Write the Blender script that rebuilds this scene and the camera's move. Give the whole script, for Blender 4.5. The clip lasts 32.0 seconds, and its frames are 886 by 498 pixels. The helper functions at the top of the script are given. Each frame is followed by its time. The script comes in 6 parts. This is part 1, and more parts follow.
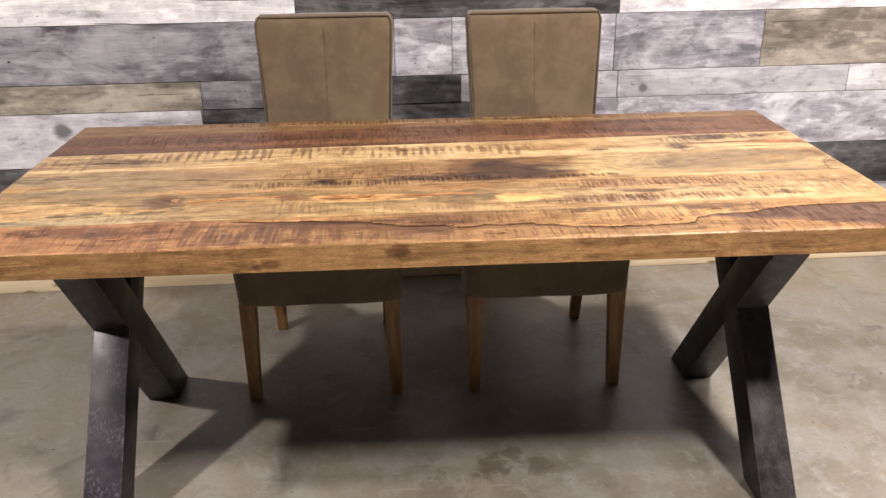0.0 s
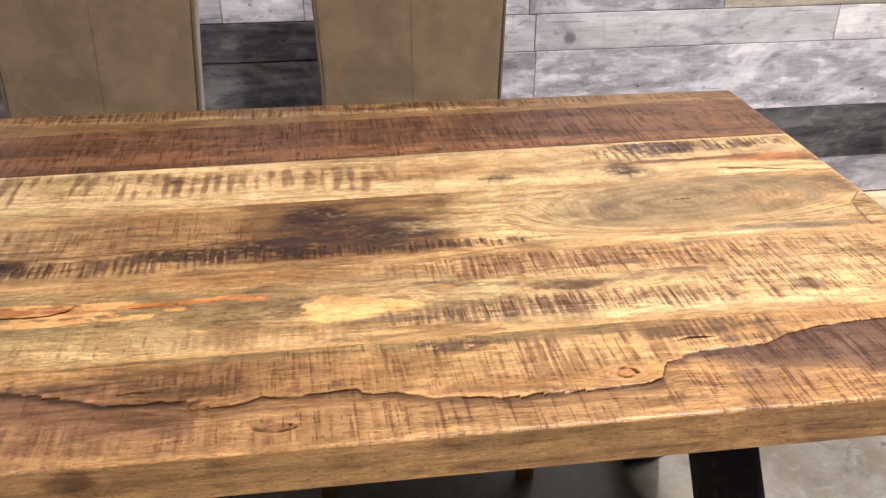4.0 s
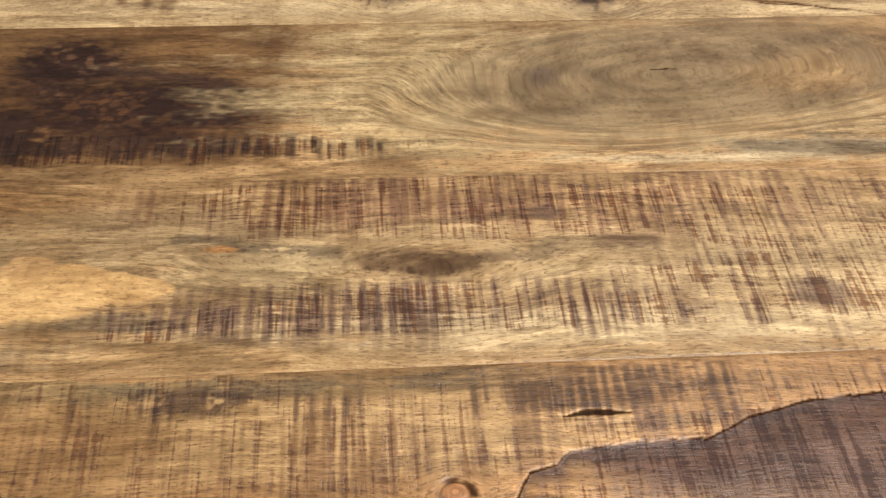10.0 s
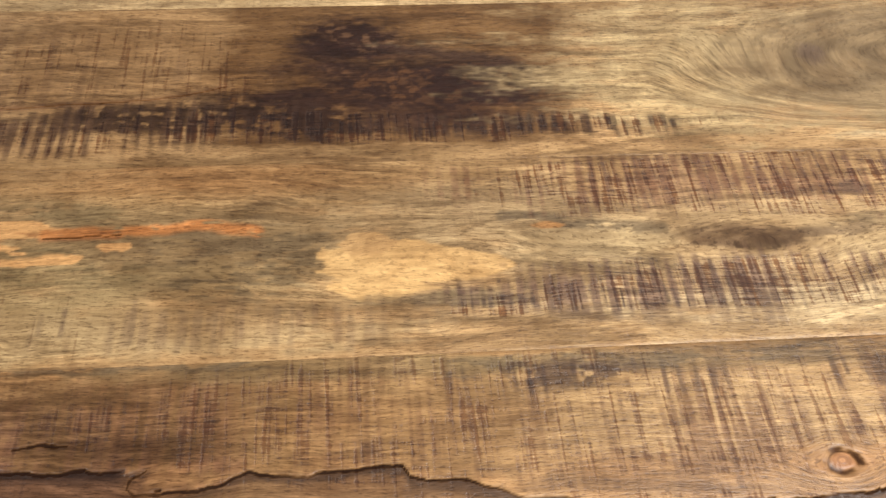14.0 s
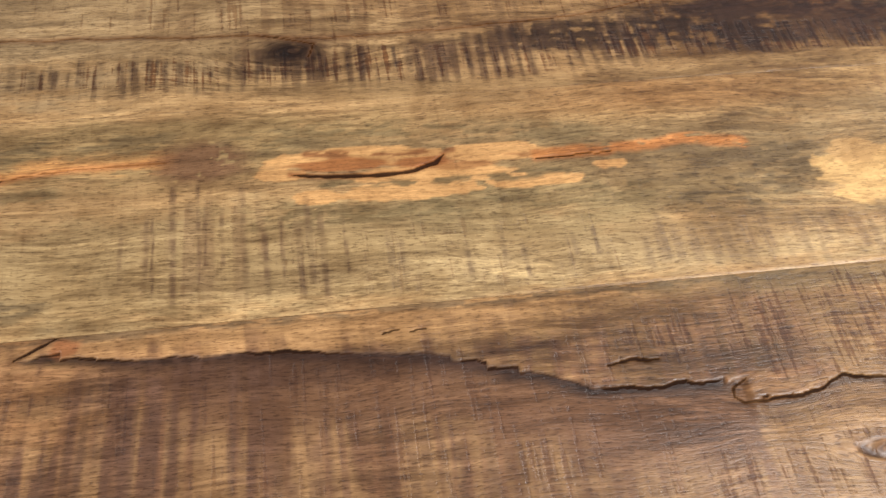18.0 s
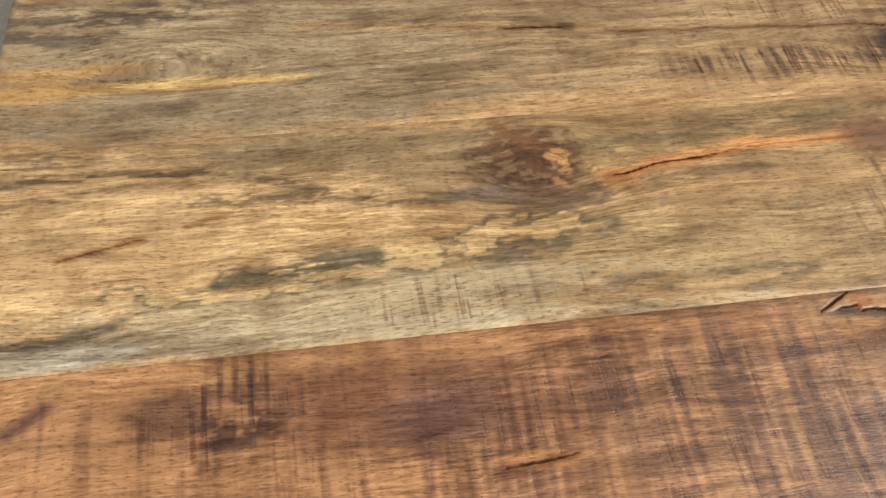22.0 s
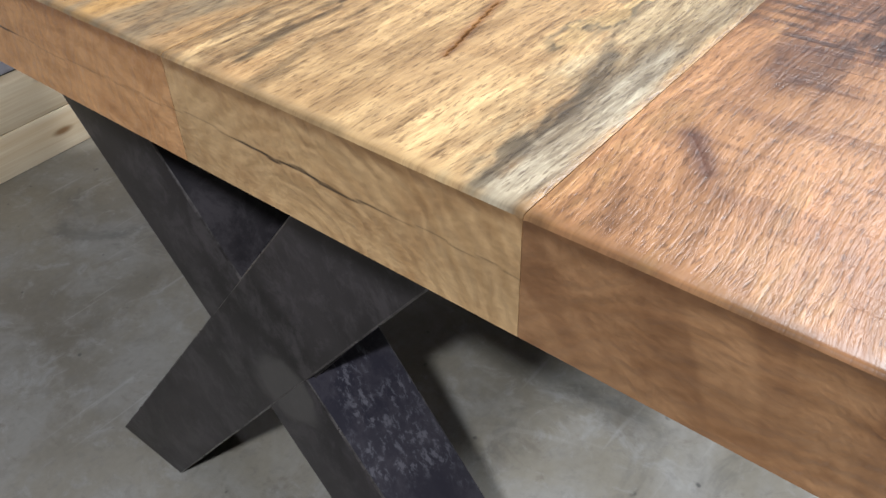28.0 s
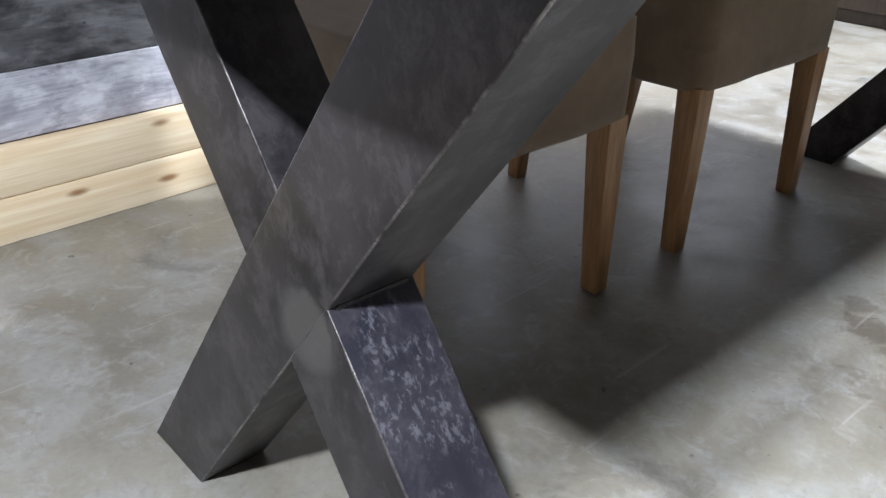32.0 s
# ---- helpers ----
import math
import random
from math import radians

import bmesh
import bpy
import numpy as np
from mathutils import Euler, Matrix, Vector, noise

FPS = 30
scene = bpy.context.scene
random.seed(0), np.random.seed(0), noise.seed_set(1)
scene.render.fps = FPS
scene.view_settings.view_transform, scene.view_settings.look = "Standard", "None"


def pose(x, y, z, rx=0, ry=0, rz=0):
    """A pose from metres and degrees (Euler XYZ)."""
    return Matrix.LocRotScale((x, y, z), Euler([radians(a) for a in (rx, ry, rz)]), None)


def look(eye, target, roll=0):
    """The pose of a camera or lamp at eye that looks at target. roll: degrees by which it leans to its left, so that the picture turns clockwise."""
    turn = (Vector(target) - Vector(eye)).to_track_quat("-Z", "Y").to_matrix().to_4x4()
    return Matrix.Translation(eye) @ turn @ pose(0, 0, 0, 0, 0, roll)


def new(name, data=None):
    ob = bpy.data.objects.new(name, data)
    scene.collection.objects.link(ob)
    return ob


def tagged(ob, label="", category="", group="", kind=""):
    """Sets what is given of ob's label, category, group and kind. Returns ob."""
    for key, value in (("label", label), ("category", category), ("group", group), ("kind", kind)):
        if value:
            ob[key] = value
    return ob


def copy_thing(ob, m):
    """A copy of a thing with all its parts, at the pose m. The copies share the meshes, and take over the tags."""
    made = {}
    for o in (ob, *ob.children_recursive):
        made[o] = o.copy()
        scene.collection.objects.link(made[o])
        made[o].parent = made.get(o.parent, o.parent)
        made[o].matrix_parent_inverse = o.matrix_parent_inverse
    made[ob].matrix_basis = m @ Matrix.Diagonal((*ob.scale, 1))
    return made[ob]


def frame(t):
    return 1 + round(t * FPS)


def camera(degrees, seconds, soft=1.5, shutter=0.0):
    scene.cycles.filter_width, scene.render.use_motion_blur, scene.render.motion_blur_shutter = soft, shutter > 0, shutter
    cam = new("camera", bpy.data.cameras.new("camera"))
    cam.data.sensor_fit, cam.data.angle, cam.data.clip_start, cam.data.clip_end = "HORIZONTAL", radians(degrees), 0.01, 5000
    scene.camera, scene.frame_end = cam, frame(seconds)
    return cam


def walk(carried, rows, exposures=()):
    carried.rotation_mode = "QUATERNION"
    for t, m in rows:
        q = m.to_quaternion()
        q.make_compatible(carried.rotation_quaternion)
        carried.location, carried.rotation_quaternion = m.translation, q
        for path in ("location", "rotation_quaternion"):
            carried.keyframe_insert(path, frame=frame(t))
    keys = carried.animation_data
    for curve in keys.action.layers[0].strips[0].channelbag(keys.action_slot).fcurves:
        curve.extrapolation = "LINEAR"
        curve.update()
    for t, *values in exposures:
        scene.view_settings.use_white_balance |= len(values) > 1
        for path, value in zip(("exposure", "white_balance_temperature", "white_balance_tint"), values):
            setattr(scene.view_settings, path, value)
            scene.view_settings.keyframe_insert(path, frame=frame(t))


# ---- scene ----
cam = camera(54.9, 32.0, soft=1.5)
PATH = [
    (0, (-0.091, -1.444, 1.348), (0.001, 0.399, 0.577), -0.8),
    (0.5, (-0.095, -1.344, 1.34), (0.032, 0.494, 0.561), -0.8),
    (1, (-0.07, -1.252, 1.343), (0.058, 0.576, 0.543), -0.0),
    (1.5, (-0.022, -1.118, 1.334), (0.078, 0.704, 0.515), 0.5),
    (2, (0.011, -1.014, 1.324), (0.11, 0.796, 0.479), 0.5),
    (2.5, (0.027, -0.899, 1.318), (0.16, 0.889, 0.431), 0.0),
    (3, (0.044, -0.784, 1.315), (0.223, 0.981, 0.392), -0.4),
    (3.5, (0.079, -0.703, 1.309), (0.294, 1.042, 0.356), -0.5),
    (4, (0.149, -0.602, 1.297), (0.393, 1.128, 0.324), 0.5),
    (4.5, (0.216, -0.537, 1.293), (0.494, 1.163, 0.276), 1.2),
    (6.5, (0.323, -0.23, 1.28), (0.812, 1.274, 0.055), 2.6),
    (7, (0.356, -0.182, 1.283), (0.816, 1.27, -0.013), 3.9),
    (7.5, (0.398, -0.138, 1.279), (0.8, 1.276, -0.077), 4.8),
    (8, (0.411, -0.12, 1.276), (0.75, 1.251, -0.14), 5.4),
    (8.5, (0.412, -0.114, 1.276), (0.69, 1.203, -0.204), 5.4),
    (9, (0.411, -0.116, 1.279), (0.626, 1.151, -0.254), 4.9),
    (9.5, (0.401, -0.122, 1.274), (0.576, 1.104, -0.296), 4.8),
    (10, (0.397, -0.123, 1.271), (0.525, 1.073, -0.327), 4.0),
    (10.5, (0.385, -0.123, 1.268), (0.491, 1.043, -0.353), 3.6),
    (11, (0.353, -0.117, 1.266), (0.454, 1.047, -0.357), 3.5),
    (11.5, (0.315, -0.118, 1.265), (0.428, 1.044, -0.359), 3.9),
    (12, (0.286, -0.119, 1.266), (0.407, 1.043, -0.357), 4.0),
    (12.5, (0.258, -0.118, 1.267), (0.386, 1.04, -0.359), 4.3),
    (13, (0.227, -0.117, 1.263), (0.354, 1.048, -0.358), 4.1),
    (13.5, (0.19, -0.118, 1.261), (0.318, 1.052, -0.356), 4.0),
    (15.5, (0.035, -0.124, 1.24), (0.197, 1.021, -0.392), 5.3),
    (16, (-0.012, -0.109, 1.225), (0.144, 1.014, -0.423), 5.3),
    (16.5, (-0.068, -0.096, 1.224), (0.099, 0.994, -0.445), 5.0),
    (17, (-0.116, -0.095, 1.227), (0.063, 0.977, -0.452), 5.0),
    (17.5, (-0.159, -0.102, 1.227), (0.032, 0.962, -0.455), 5.2),
    (18, (-0.22, -0.102, 1.227), (-0.022, 0.95, -0.462), 4.8),
    (18.5, (-0.269, -0.103, 1.227), (-0.06, 0.948, -0.462), 4.2),
    (19, (-0.322, -0.12, 1.226), (-0.092, 0.949, -0.448), 4.6),
    (19.5, (-0.381, -0.144, 1.234), (-0.134, 0.941, -0.428), 5.3),
    (20, (-0.442, -0.164, 1.233), (-0.173, 0.924, -0.424), 6.3),
    (20.5, (-0.498, -0.16, 1.224), (-0.238, 0.94, -0.426), 6.6),
    (21, (-0.579, -0.146, 1.21), (-0.36, 0.98, -0.428), 4.3),
    (21.5, (-0.651, -0.119, 1.216), (-0.442, 0.999, -0.429), 4.0),
    (22, (-0.716, -0.102, 1.213), (-0.498, 1.011, -0.434), 4.5),
    (22.5, (-0.82, -0.103, 1.213), (-0.557, 0.983, -0.446), 3.1),
    (23, (-0.92, -0.095, 1.22), (-0.554, 0.972, -0.432), 1.7),
    (23.5, (-0.975, -0.059, 1.213), (-0.468, 0.994, -0.41), 1.2),
    (24, (-1.014, 0.019, 1.215), (-0.354, 1.025, -0.382), 1.1),
    (24.5, (-1.057, 0.052, 1.207), (-0.278, 0.984, -0.382), -0.1),
    (25, (-1.07, 0.079, 1.178), (-0.263, 0.954, -0.43), -1.9),
    (25.5, (-1.081, 0.08, 1.13), (-0.292, 0.931, -0.5), -3.8),
    (26, (-1.089, 0.093, 1.07), (-0.271, 0.893, -0.569), -6.0),
    (26.5, (-1.085, 0.095, 1.017), (-0.199, 0.891, -0.591), -5.8),
    (28.5, (-1.142, 0.006, 0.886), (0.098, 1.06, -0.276), -1.7),
    (29, (-1.148, -0.007, 0.86), (0.13, 1.1, -0.208), -2.3),
    (29.5, (-1.148, -0.02, 0.837), (0.135, 1.147, -0.158), -2.5),
    (30, (-1.151, -0.033, 0.819), (0.134, 1.185, -0.11), -2.2),
    (30.5, (-1.158, -0.042, 0.8), (0.114, 1.217, -0.093), -1.7),
    (31, (-1.153, -0.049, 0.777), (0.099, 1.238, -0.104), -0.9),
    (31.5, (-1.147, -0.055, 0.744), (0.072, 1.266, -0.132), -0.0),
    (32, (-1.145, -0.051, 0.732), (0.034, 1.266, -0.203), 0.8),
]
EXPOSURES = [(0, -0.02, 7000, 17), (4, -0.2, 6850, 16), (7, -0.62, 6350, 13), (9, -0.95, 6450, 12), (13, -0.82, 6450, 12), (17, -0.66, 6350, 11), (21, -0.45, 6300, 10), (22, -0.46, 6300, 10), (24, -0.44, 6250, 10), (26, -0.4, 6000, 9), (29, 0.28, 5720, 9), (31, 0.86, 5640, 8), (32, 1.08, 5560, 8)]
walk(cam, [(t, look(eye, target, roll)) for t, eye, target, roll in PATH], EXPOSURES)

# ---- light ----
world = bpy.data.worlds.new("world")
scene.world = world
world.use_nodes = True
world.node_tree.nodes["Background"].inputs[0].default_value = (0.9, 0.95, 1.0, 1)
world.node_tree.nodes["Background"].inputs[1].default_value = 0.004


def ceiling_lamp(x, y, z, sx, sy, watts, colour=(1.0, 0.965, 0.93), target=None):
    data = bpy.data.lights.new("ceiling_lamp", "AREA")
    data.shape, data.size, data.size_y, data.energy, data.color = "RECTANGLE", sx, sy, watts, colour
    ob = new("ceiling_lamp", data)
    ob.matrix_world = look((x, y, z), target or (x, y + 0.001, 0))
    return ob


ceiling_lamp(1.45, -1.35, 3.0, 0.34, 0.34, 162)
ceiling_lamp(1.48, -0.05, 3.2, 0.18, 0.18, 118)
ceiling_lamp(-2.66, -0.95, 3.0, 0.16, 0.16, 154)

# ---- helpers for parts and nodes ----


def part(name, bm, material, parent=None, label=""):
    """Links a bmesh as one mesh object, under parent if there is one."""
    me = bpy.data.meshes.new(name)
    bm.to_mesh(me)
    bm.free()
    me.materials.append(material)
    ob = new(name, me)
    if parent is not None:
        ob.parent = parent
    if label:
        ob["label"] = label
    return ob


def smooth(ob, angle=35):
    me = ob.data
    me.polygons.foreach_set("use_smooth", [True] * len(me.polygons))
    me.set_sharp_from_angle(angle=radians(angle))
    return ob


def thing(name, label, category, group="", kind="", at=(0, 0, 0)):
    ob = new(name)
    ob.location = at
    return tagged(ob, label, category, group, kind)


def box_bm(x0, x1, y0, y1, z0, z1, bevel=0.0, segments=2):
    bm = bmesh.new()
    bmesh.ops.create_cube(bm, size=1)
    for v in bm.verts:
        v.co = Vector(((x0 + x1) / 2 + v.co.x * (x1 - x0), (y0 + y1) / 2 + v.co.y * (y1 - y0), (z0 + z1) / 2 + v.co.z * (z1 - z0)))
    if bevel:
        bmesh.ops.bevel(bm, geom=bm.edges[:], offset=bevel, segments=segments, affect="EDGES", profile=0.5)
    return bm


class Nodes:
    """Short hand for building a node material."""

    def __init__(self, name):
        self.material = bpy.data.materials.new(name)
        self.material.use_nodes = True
        self.tree = self.material.node_tree
        self.bsdf = self.tree.nodes["Principled BSDF"]

    def node(self, kind):
        return self.tree.nodes.new(kind)

    def link(self, a, b):
        self.tree.links.new(a, b)

    def put(self, socket, value):
        if isinstance(value, bpy.types.NodeSocket):
            self.link(value, socket)
        elif isinstance(value, tuple) and len(value) == 3 and socket.type == "RGBA":
            socket.default_value = (*value, 1)
        else:
            socket.default_value = value

    def math(self, op, a, b=0.0, c=0.0, clamp=False):
        n = self.node("ShaderNodeMath")
        n.operation, n.use_clamp = op, clamp
        for s, v in zip(n.inputs, (a, b, c)):
            self.put(s, v)
        return n.outputs[0]

    def vmath(self, op, a, b=(0, 0, 0)):
        n = self.node("ShaderNodeVectorMath")
        n.operation = op
        self.put(n.inputs[0], a)
        self.put(n.inputs[1], b)
        return n.outputs[0]

    def noise(self, vector, scale, detail=3.0, rough=0.55, distortion=0.0):
        n = self.node("ShaderNodeTexNoise")
        self.put(n.inputs["Vector"], vector)
        n.inputs["Scale"].default_value, n.inputs["Detail"].default_value = scale, detail
        n.inputs["Roughness"].default_value, n.inputs["Distortion"].default_value = rough, distortion
        return n.outputs["Fac"]

    def span(self, value, a, b, c=0.0, d=1.0):
        n = self.node("ShaderNodeMapRange")
        n.interpolation_type = "SMOOTHSTEP"
        for s, v in zip(n.inputs, (value, a, b, c, d)):
            self.put(s, v)
        return n.outputs[0]

    def mix(self, fac, a, b, blend="MIX"):
        n = self.node("ShaderNodeMix")
        n.data_type, n.blend_type = "RGBA", blend
        self.put(n.inputs[0], fac)
        self.put(n.inputs[6], a)
        self.put(n.inputs[7], b)
        return n.outputs[2]

    def coords(self, kind="Object"):
        return self.node("ShaderNodeTexCoord").outputs[kind]

    def world_place(self):
        return self.node("ShaderNodeNewGeometry").outputs["Position"]

    def random(self):
        return self.node("ShaderNodeObjectInfo").outputs["Random"]

    def attribute(self, name, out="Fac"):
        n = self.node("ShaderNodeAttribute")
        n.attribute_name = name
        return n.outputs[out]

    def bump(self, height, strength, distance):
        n = self.node("ShaderNodeBump")
        self.put(n.inputs["Height"], height)
        n.inputs["Strength"].default_value, n.inputs["Distance"].default_value = strength, distance
        self.link(n.outputs[0], self.bsdf.inputs["Normal"])

    def surface(self, colour, rough, metal=0.0, specular=0.5):
        self.put(self.bsdf.inputs["Base Color"], colour)
        self.put(self.bsdf.inputs["Roughness"], rough)
        self.put(self.bsdf.inputs["Metallic"], metal)
        self.put(self.bsdf.inputs["Specular IOR Level"], specular)
        return self.material


def stretched(n, vector, sx, sy, sz):
    return n.vmath("MULTIPLY", vector, (sx, sy, sz))


# ---- materials ----
def wood_top_material():
    n = Nodes("table_wood")
    flow = n.attribute("flow", "Vector")
    plain = n.world_place()
    tint = n.attribute("tint", "Color")
    saw = n.attribute("saw")
    crack = n.attribute("crack")
    calm = n.noise(stretched(n, plain, 7.0, 16.0, 1.0), 1.0, 3.0, 0.6, 0.4)
    broad = n.noise(stretched(n, flow, 7.0, 62.0, 1.0), 1.0, 5.0, 0.68, 1.1)
    fine = n.noise(stretched(n, flow, 34.0, 360.0, 1.0), 1.0, 4.0, 0.7, 0.5)
    flecks = n.noise(stretched(n, flow, 170.0, 950.0, 1.0), 1.0, 2.0, 0.6, 0.2)
    pale = n.noise(stretched(n, flow, 120.0, 620.0, 5.0), 1.0, 3.0, 0.65, 0.2)
    blotch = n.noise(plain, 21.0, 5.0, 0.65, 0.6)
    busy = n.math("SUBTRACT", 1.0, n.math("MULTIPLY", n.attribute("still"), 0.75))
    strength = n.math("MULTIPLY", n.span(calm, 0.35, 0.65, 0.45, 1.0), busy)
    dark_side = n.mix(strength, tint, n.mix(1.0, tint, (0.52, 0.48, 0.45), "MULTIPLY"))
    light_side = n.mix(strength, tint, n.mix(1.0, tint, (1.38, 1.40, 1.42), "MULTIPLY"))
    col = n.mix(n.span(broad, 0.32, 0.68), dark_side, light_side)
    col = n.mix(n.math("MULTIPLY", n.span(fine, 0.36, 0.60, 0.55, 0.0), strength), col, n.mix(1.0, col, (0.46, 0.41, 0.37), "MULTIPLY"))
    col = n.mix(n.math("MULTIPLY", n.span(flecks, 0.34, 0.47, 0.7, 0.0), busy), col, n.mix(1.0, col, (0.36, 0.31, 0.28), "MULTIPLY"))
    col = n.mix(n.span(blotch, 0.42, 0.62, 0.0, 0.62), col, n.mix(1.0, col, (0.66, 0.60, 0.54), "MULTIPLY"))
    # saw marks run across the grain, in bands of uneven spacing, broken by the grain
    sep = n.node("ShaderNodeSeparateXYZ")
    n.link(plain, sep.inputs[0])
    along = n.math("ADD", sep.outputs[0], n.math("MULTIPLY", sep.outputs[1], 0.04))

    def stripes(fx, fy, detail):
        comb = n.node("ShaderNodeCombineXYZ")
        n.link(n.math("MULTIPLY", along, fx), comb.inputs[0])
        n.link(n.math("MULTIPLY", sep.outputs[1], fy), comb.inputs[1])
        return n.noise(comb.outputs[0], 1.0, detail, 0.6)

    dash = n.noise(stretched(n, flow, 58.0, 540.0, 3.0), 1.0, 3.0, 0.65, 0.7)
    thin, wide, groups, fade = stripes(300.0, 15.0, 1.0), stripes(120.0, 13.0, 2.0), stripes(34.0, 22.0, 3.0), stripes(9.0, 60.0, 3.0)
    level = n.math("ADD", n.math("MULTIPLY", n.math("SUBTRACT", thin, 0.5), 1.5), n.math("MULTIPLY", n.math("SUBTRACT", wide, 0.5), 1.1))
    level = n.math("ADD", level, n.math("MULTIPLY", n.math("SUBTRACT", groups, 0.5), 0.7))
    level = n.math("ADD", level, n.math("MULTIPLY", n.math("SUBTRACT", fade, 0.5), 0.7))
    level = n.math("ADD", level, n.math("MULTIPLY", n.math("SUBTRACT", n.math("ADD", dash, fine), 1.0), -0.75))
    level = n.math("ADD", level, n.math("MULTIPLY", n.math("SUBTRACT", saw, 0.8), 0.40))
    cut = n.math("MULTIPLY", n.span(level, -0.04, 0.28), n.span(saw, 0.10, 0.75), clamp=True)
    col = n.mix(n.math("MULTIPLY", cut, 0.95), col, n.mix(1.0, col, (0.45, 0.30, 0.21), "MULTIPLY"))
    hatch = stripes(420.0, 55.0, 2.0)
    col = n.mix(n.math("MULTIPLY", n.span(hatch, 0.34, 0.52, 0.10, 0.0), busy), col, n.mix(1.0, col, (0.55, 0.49, 0.45), "MULTIPLY"))
    col = n.mix(n.math("MULTIPLY", n.span(dash, 0.53, 0.63, 0.0, 0.42), strength), col, n.mix(1.0, col, (1.55, 1.56, 1.56), "MULTIPLY"))
    col = n.mix(n.math("MULTIPLY", n.span(pale, 0.54, 0.66, 0.0, 0.42), strength), col, n.mix(1.0, col, (1.55, 1.58, 1.62), "MULTIPLY"))
    col = n.mix(n.math("MULTIPLY", n.span(dash, 0.37, 0.46, 0.45, 0.0), strength), col, n.mix(1.0, col, (0.56, 0.49, 0.44), "MULTIPLY"))
    col = n.mix(n.span(crack, 0.2, 0.9, 0.0, 0.93), col, (0.018, 0.009, 0.006))
    rough = n.math("ADD", n.math("MULTIPLY", fine, 0.25), n.math("ADD", 0.25, n.math("MULTIPLY", cut, 0.2)))
    rough = n.math("ADD", rough, n.math("MULTIPLY", crack, 0.6), clamp=True)
    relief = n.math("SUBTRACT", n.math("ADD", fine, n.math("MULTIPLY", flecks, 0.6)), n.math("MULTIPLY", cut, 1.4))
    n.bump(n.math("MULTIPLY", relief, busy), 0.34, 0.0012)
    n.put(n.bsdf.inputs["Coat Weight"], n.span(crack, 0.05, 0.4, 0.17, 0.0))
    n.bsdf.inputs["Coat Roughness"].default_value = 0.44
    return n.surface(col, rough, 0.0, n.span(crack, 0.05, 0.4, 0.36, 0.0))


def end_grain_material():
    n = Nodes("end_grain")
    p = n.world_place()
    tint = n.attribute("tint", "Color")
    wob = n.noise(p, 24.0, 4.0, 0.6, 0.6)
    sep = n.node("ShaderNodeSeparateXYZ")
    n.link(p, sep.inputs[0])
    near = n.span(sep.outputs[1], 0.1375, 0.1385)
    heart_y = n.math("ADD", 0.03, n.math("MULTIPLY", near, 0.21))
    heart_z = n.math("ADD", 0.62, n.math("MULTIPLY", near, 0.07))
    dy, dz = n.math("SUBTRACT", sep.outputs[1], heart_y), n.math("SUBTRACT", sep.outputs[2], heart_z)
    far = n.math("SQRT", n.math("ADD", n.math("MULTIPLY", dy, dy), n.math("MULTIPLY", dz, dz)))
    radius = n.math("ADD", n.math("MULTIPLY", far, 760.0), n.math("MULTIPLY", wob, 30.0))
    rings = n.math("SINE", radius)
    fine = n.noise(stretched(n, p, 300.0, 260.0, 500.0), 1.0, 2.0)
    blotch = n.noise(stretched(n, p, 20, 24, 44), 1.0, 4.0, 0.65, 0.8)
    col = n.mix(n.span(rings, -0.6, 0.9, 0.0, 0.10), tint, n.mix(1.0, tint, (0.58, 0.48, 0.40), "MULTIPLY"))
    col = n.mix(n.span(fine, 0.35, 0.65, 0.22, 0.0), col, n.mix(1.0, col, (0.5, 0.44, 0.4), "MULTIPLY"))
    col = n.mix(n.span(blotch, 0.4, 0.7, 0.0, 0.6), col, n.mix(1.0, col, (0.62, 0.52, 0.42), "MULTIPLY"))
    col = n.mix(n.span(n.attribute("crack"), 0.35, 0.8), col, (0.015, 0.008, 0.005))
    ray = n.noise(n.vmath("MULTIPLY", p, (1.0, 120.0, 34.0)), 1.0, 3.0, 0.6, 1.0)
    col = n.mix(n.span(ray, 0.5, 0.7, 0.0, 0.14), col, n.mix(1.0, col, (0.66, 0.56, 0.48), "MULTIPLY"))
    col = n.mix(n.span(ray, 0.32, 0.46, 0.10, 0.0), col, n.mix(1.0, col, (1.3, 1.3, 1.3), "MULTIPLY"))
    n.bump(n.math("ADD", fine, rings), 0.2, 0.0008)
    return n.surface(col, n.span(fine, 0.2, 0.8, 0.35, 0.55), 0.0, 0.4)


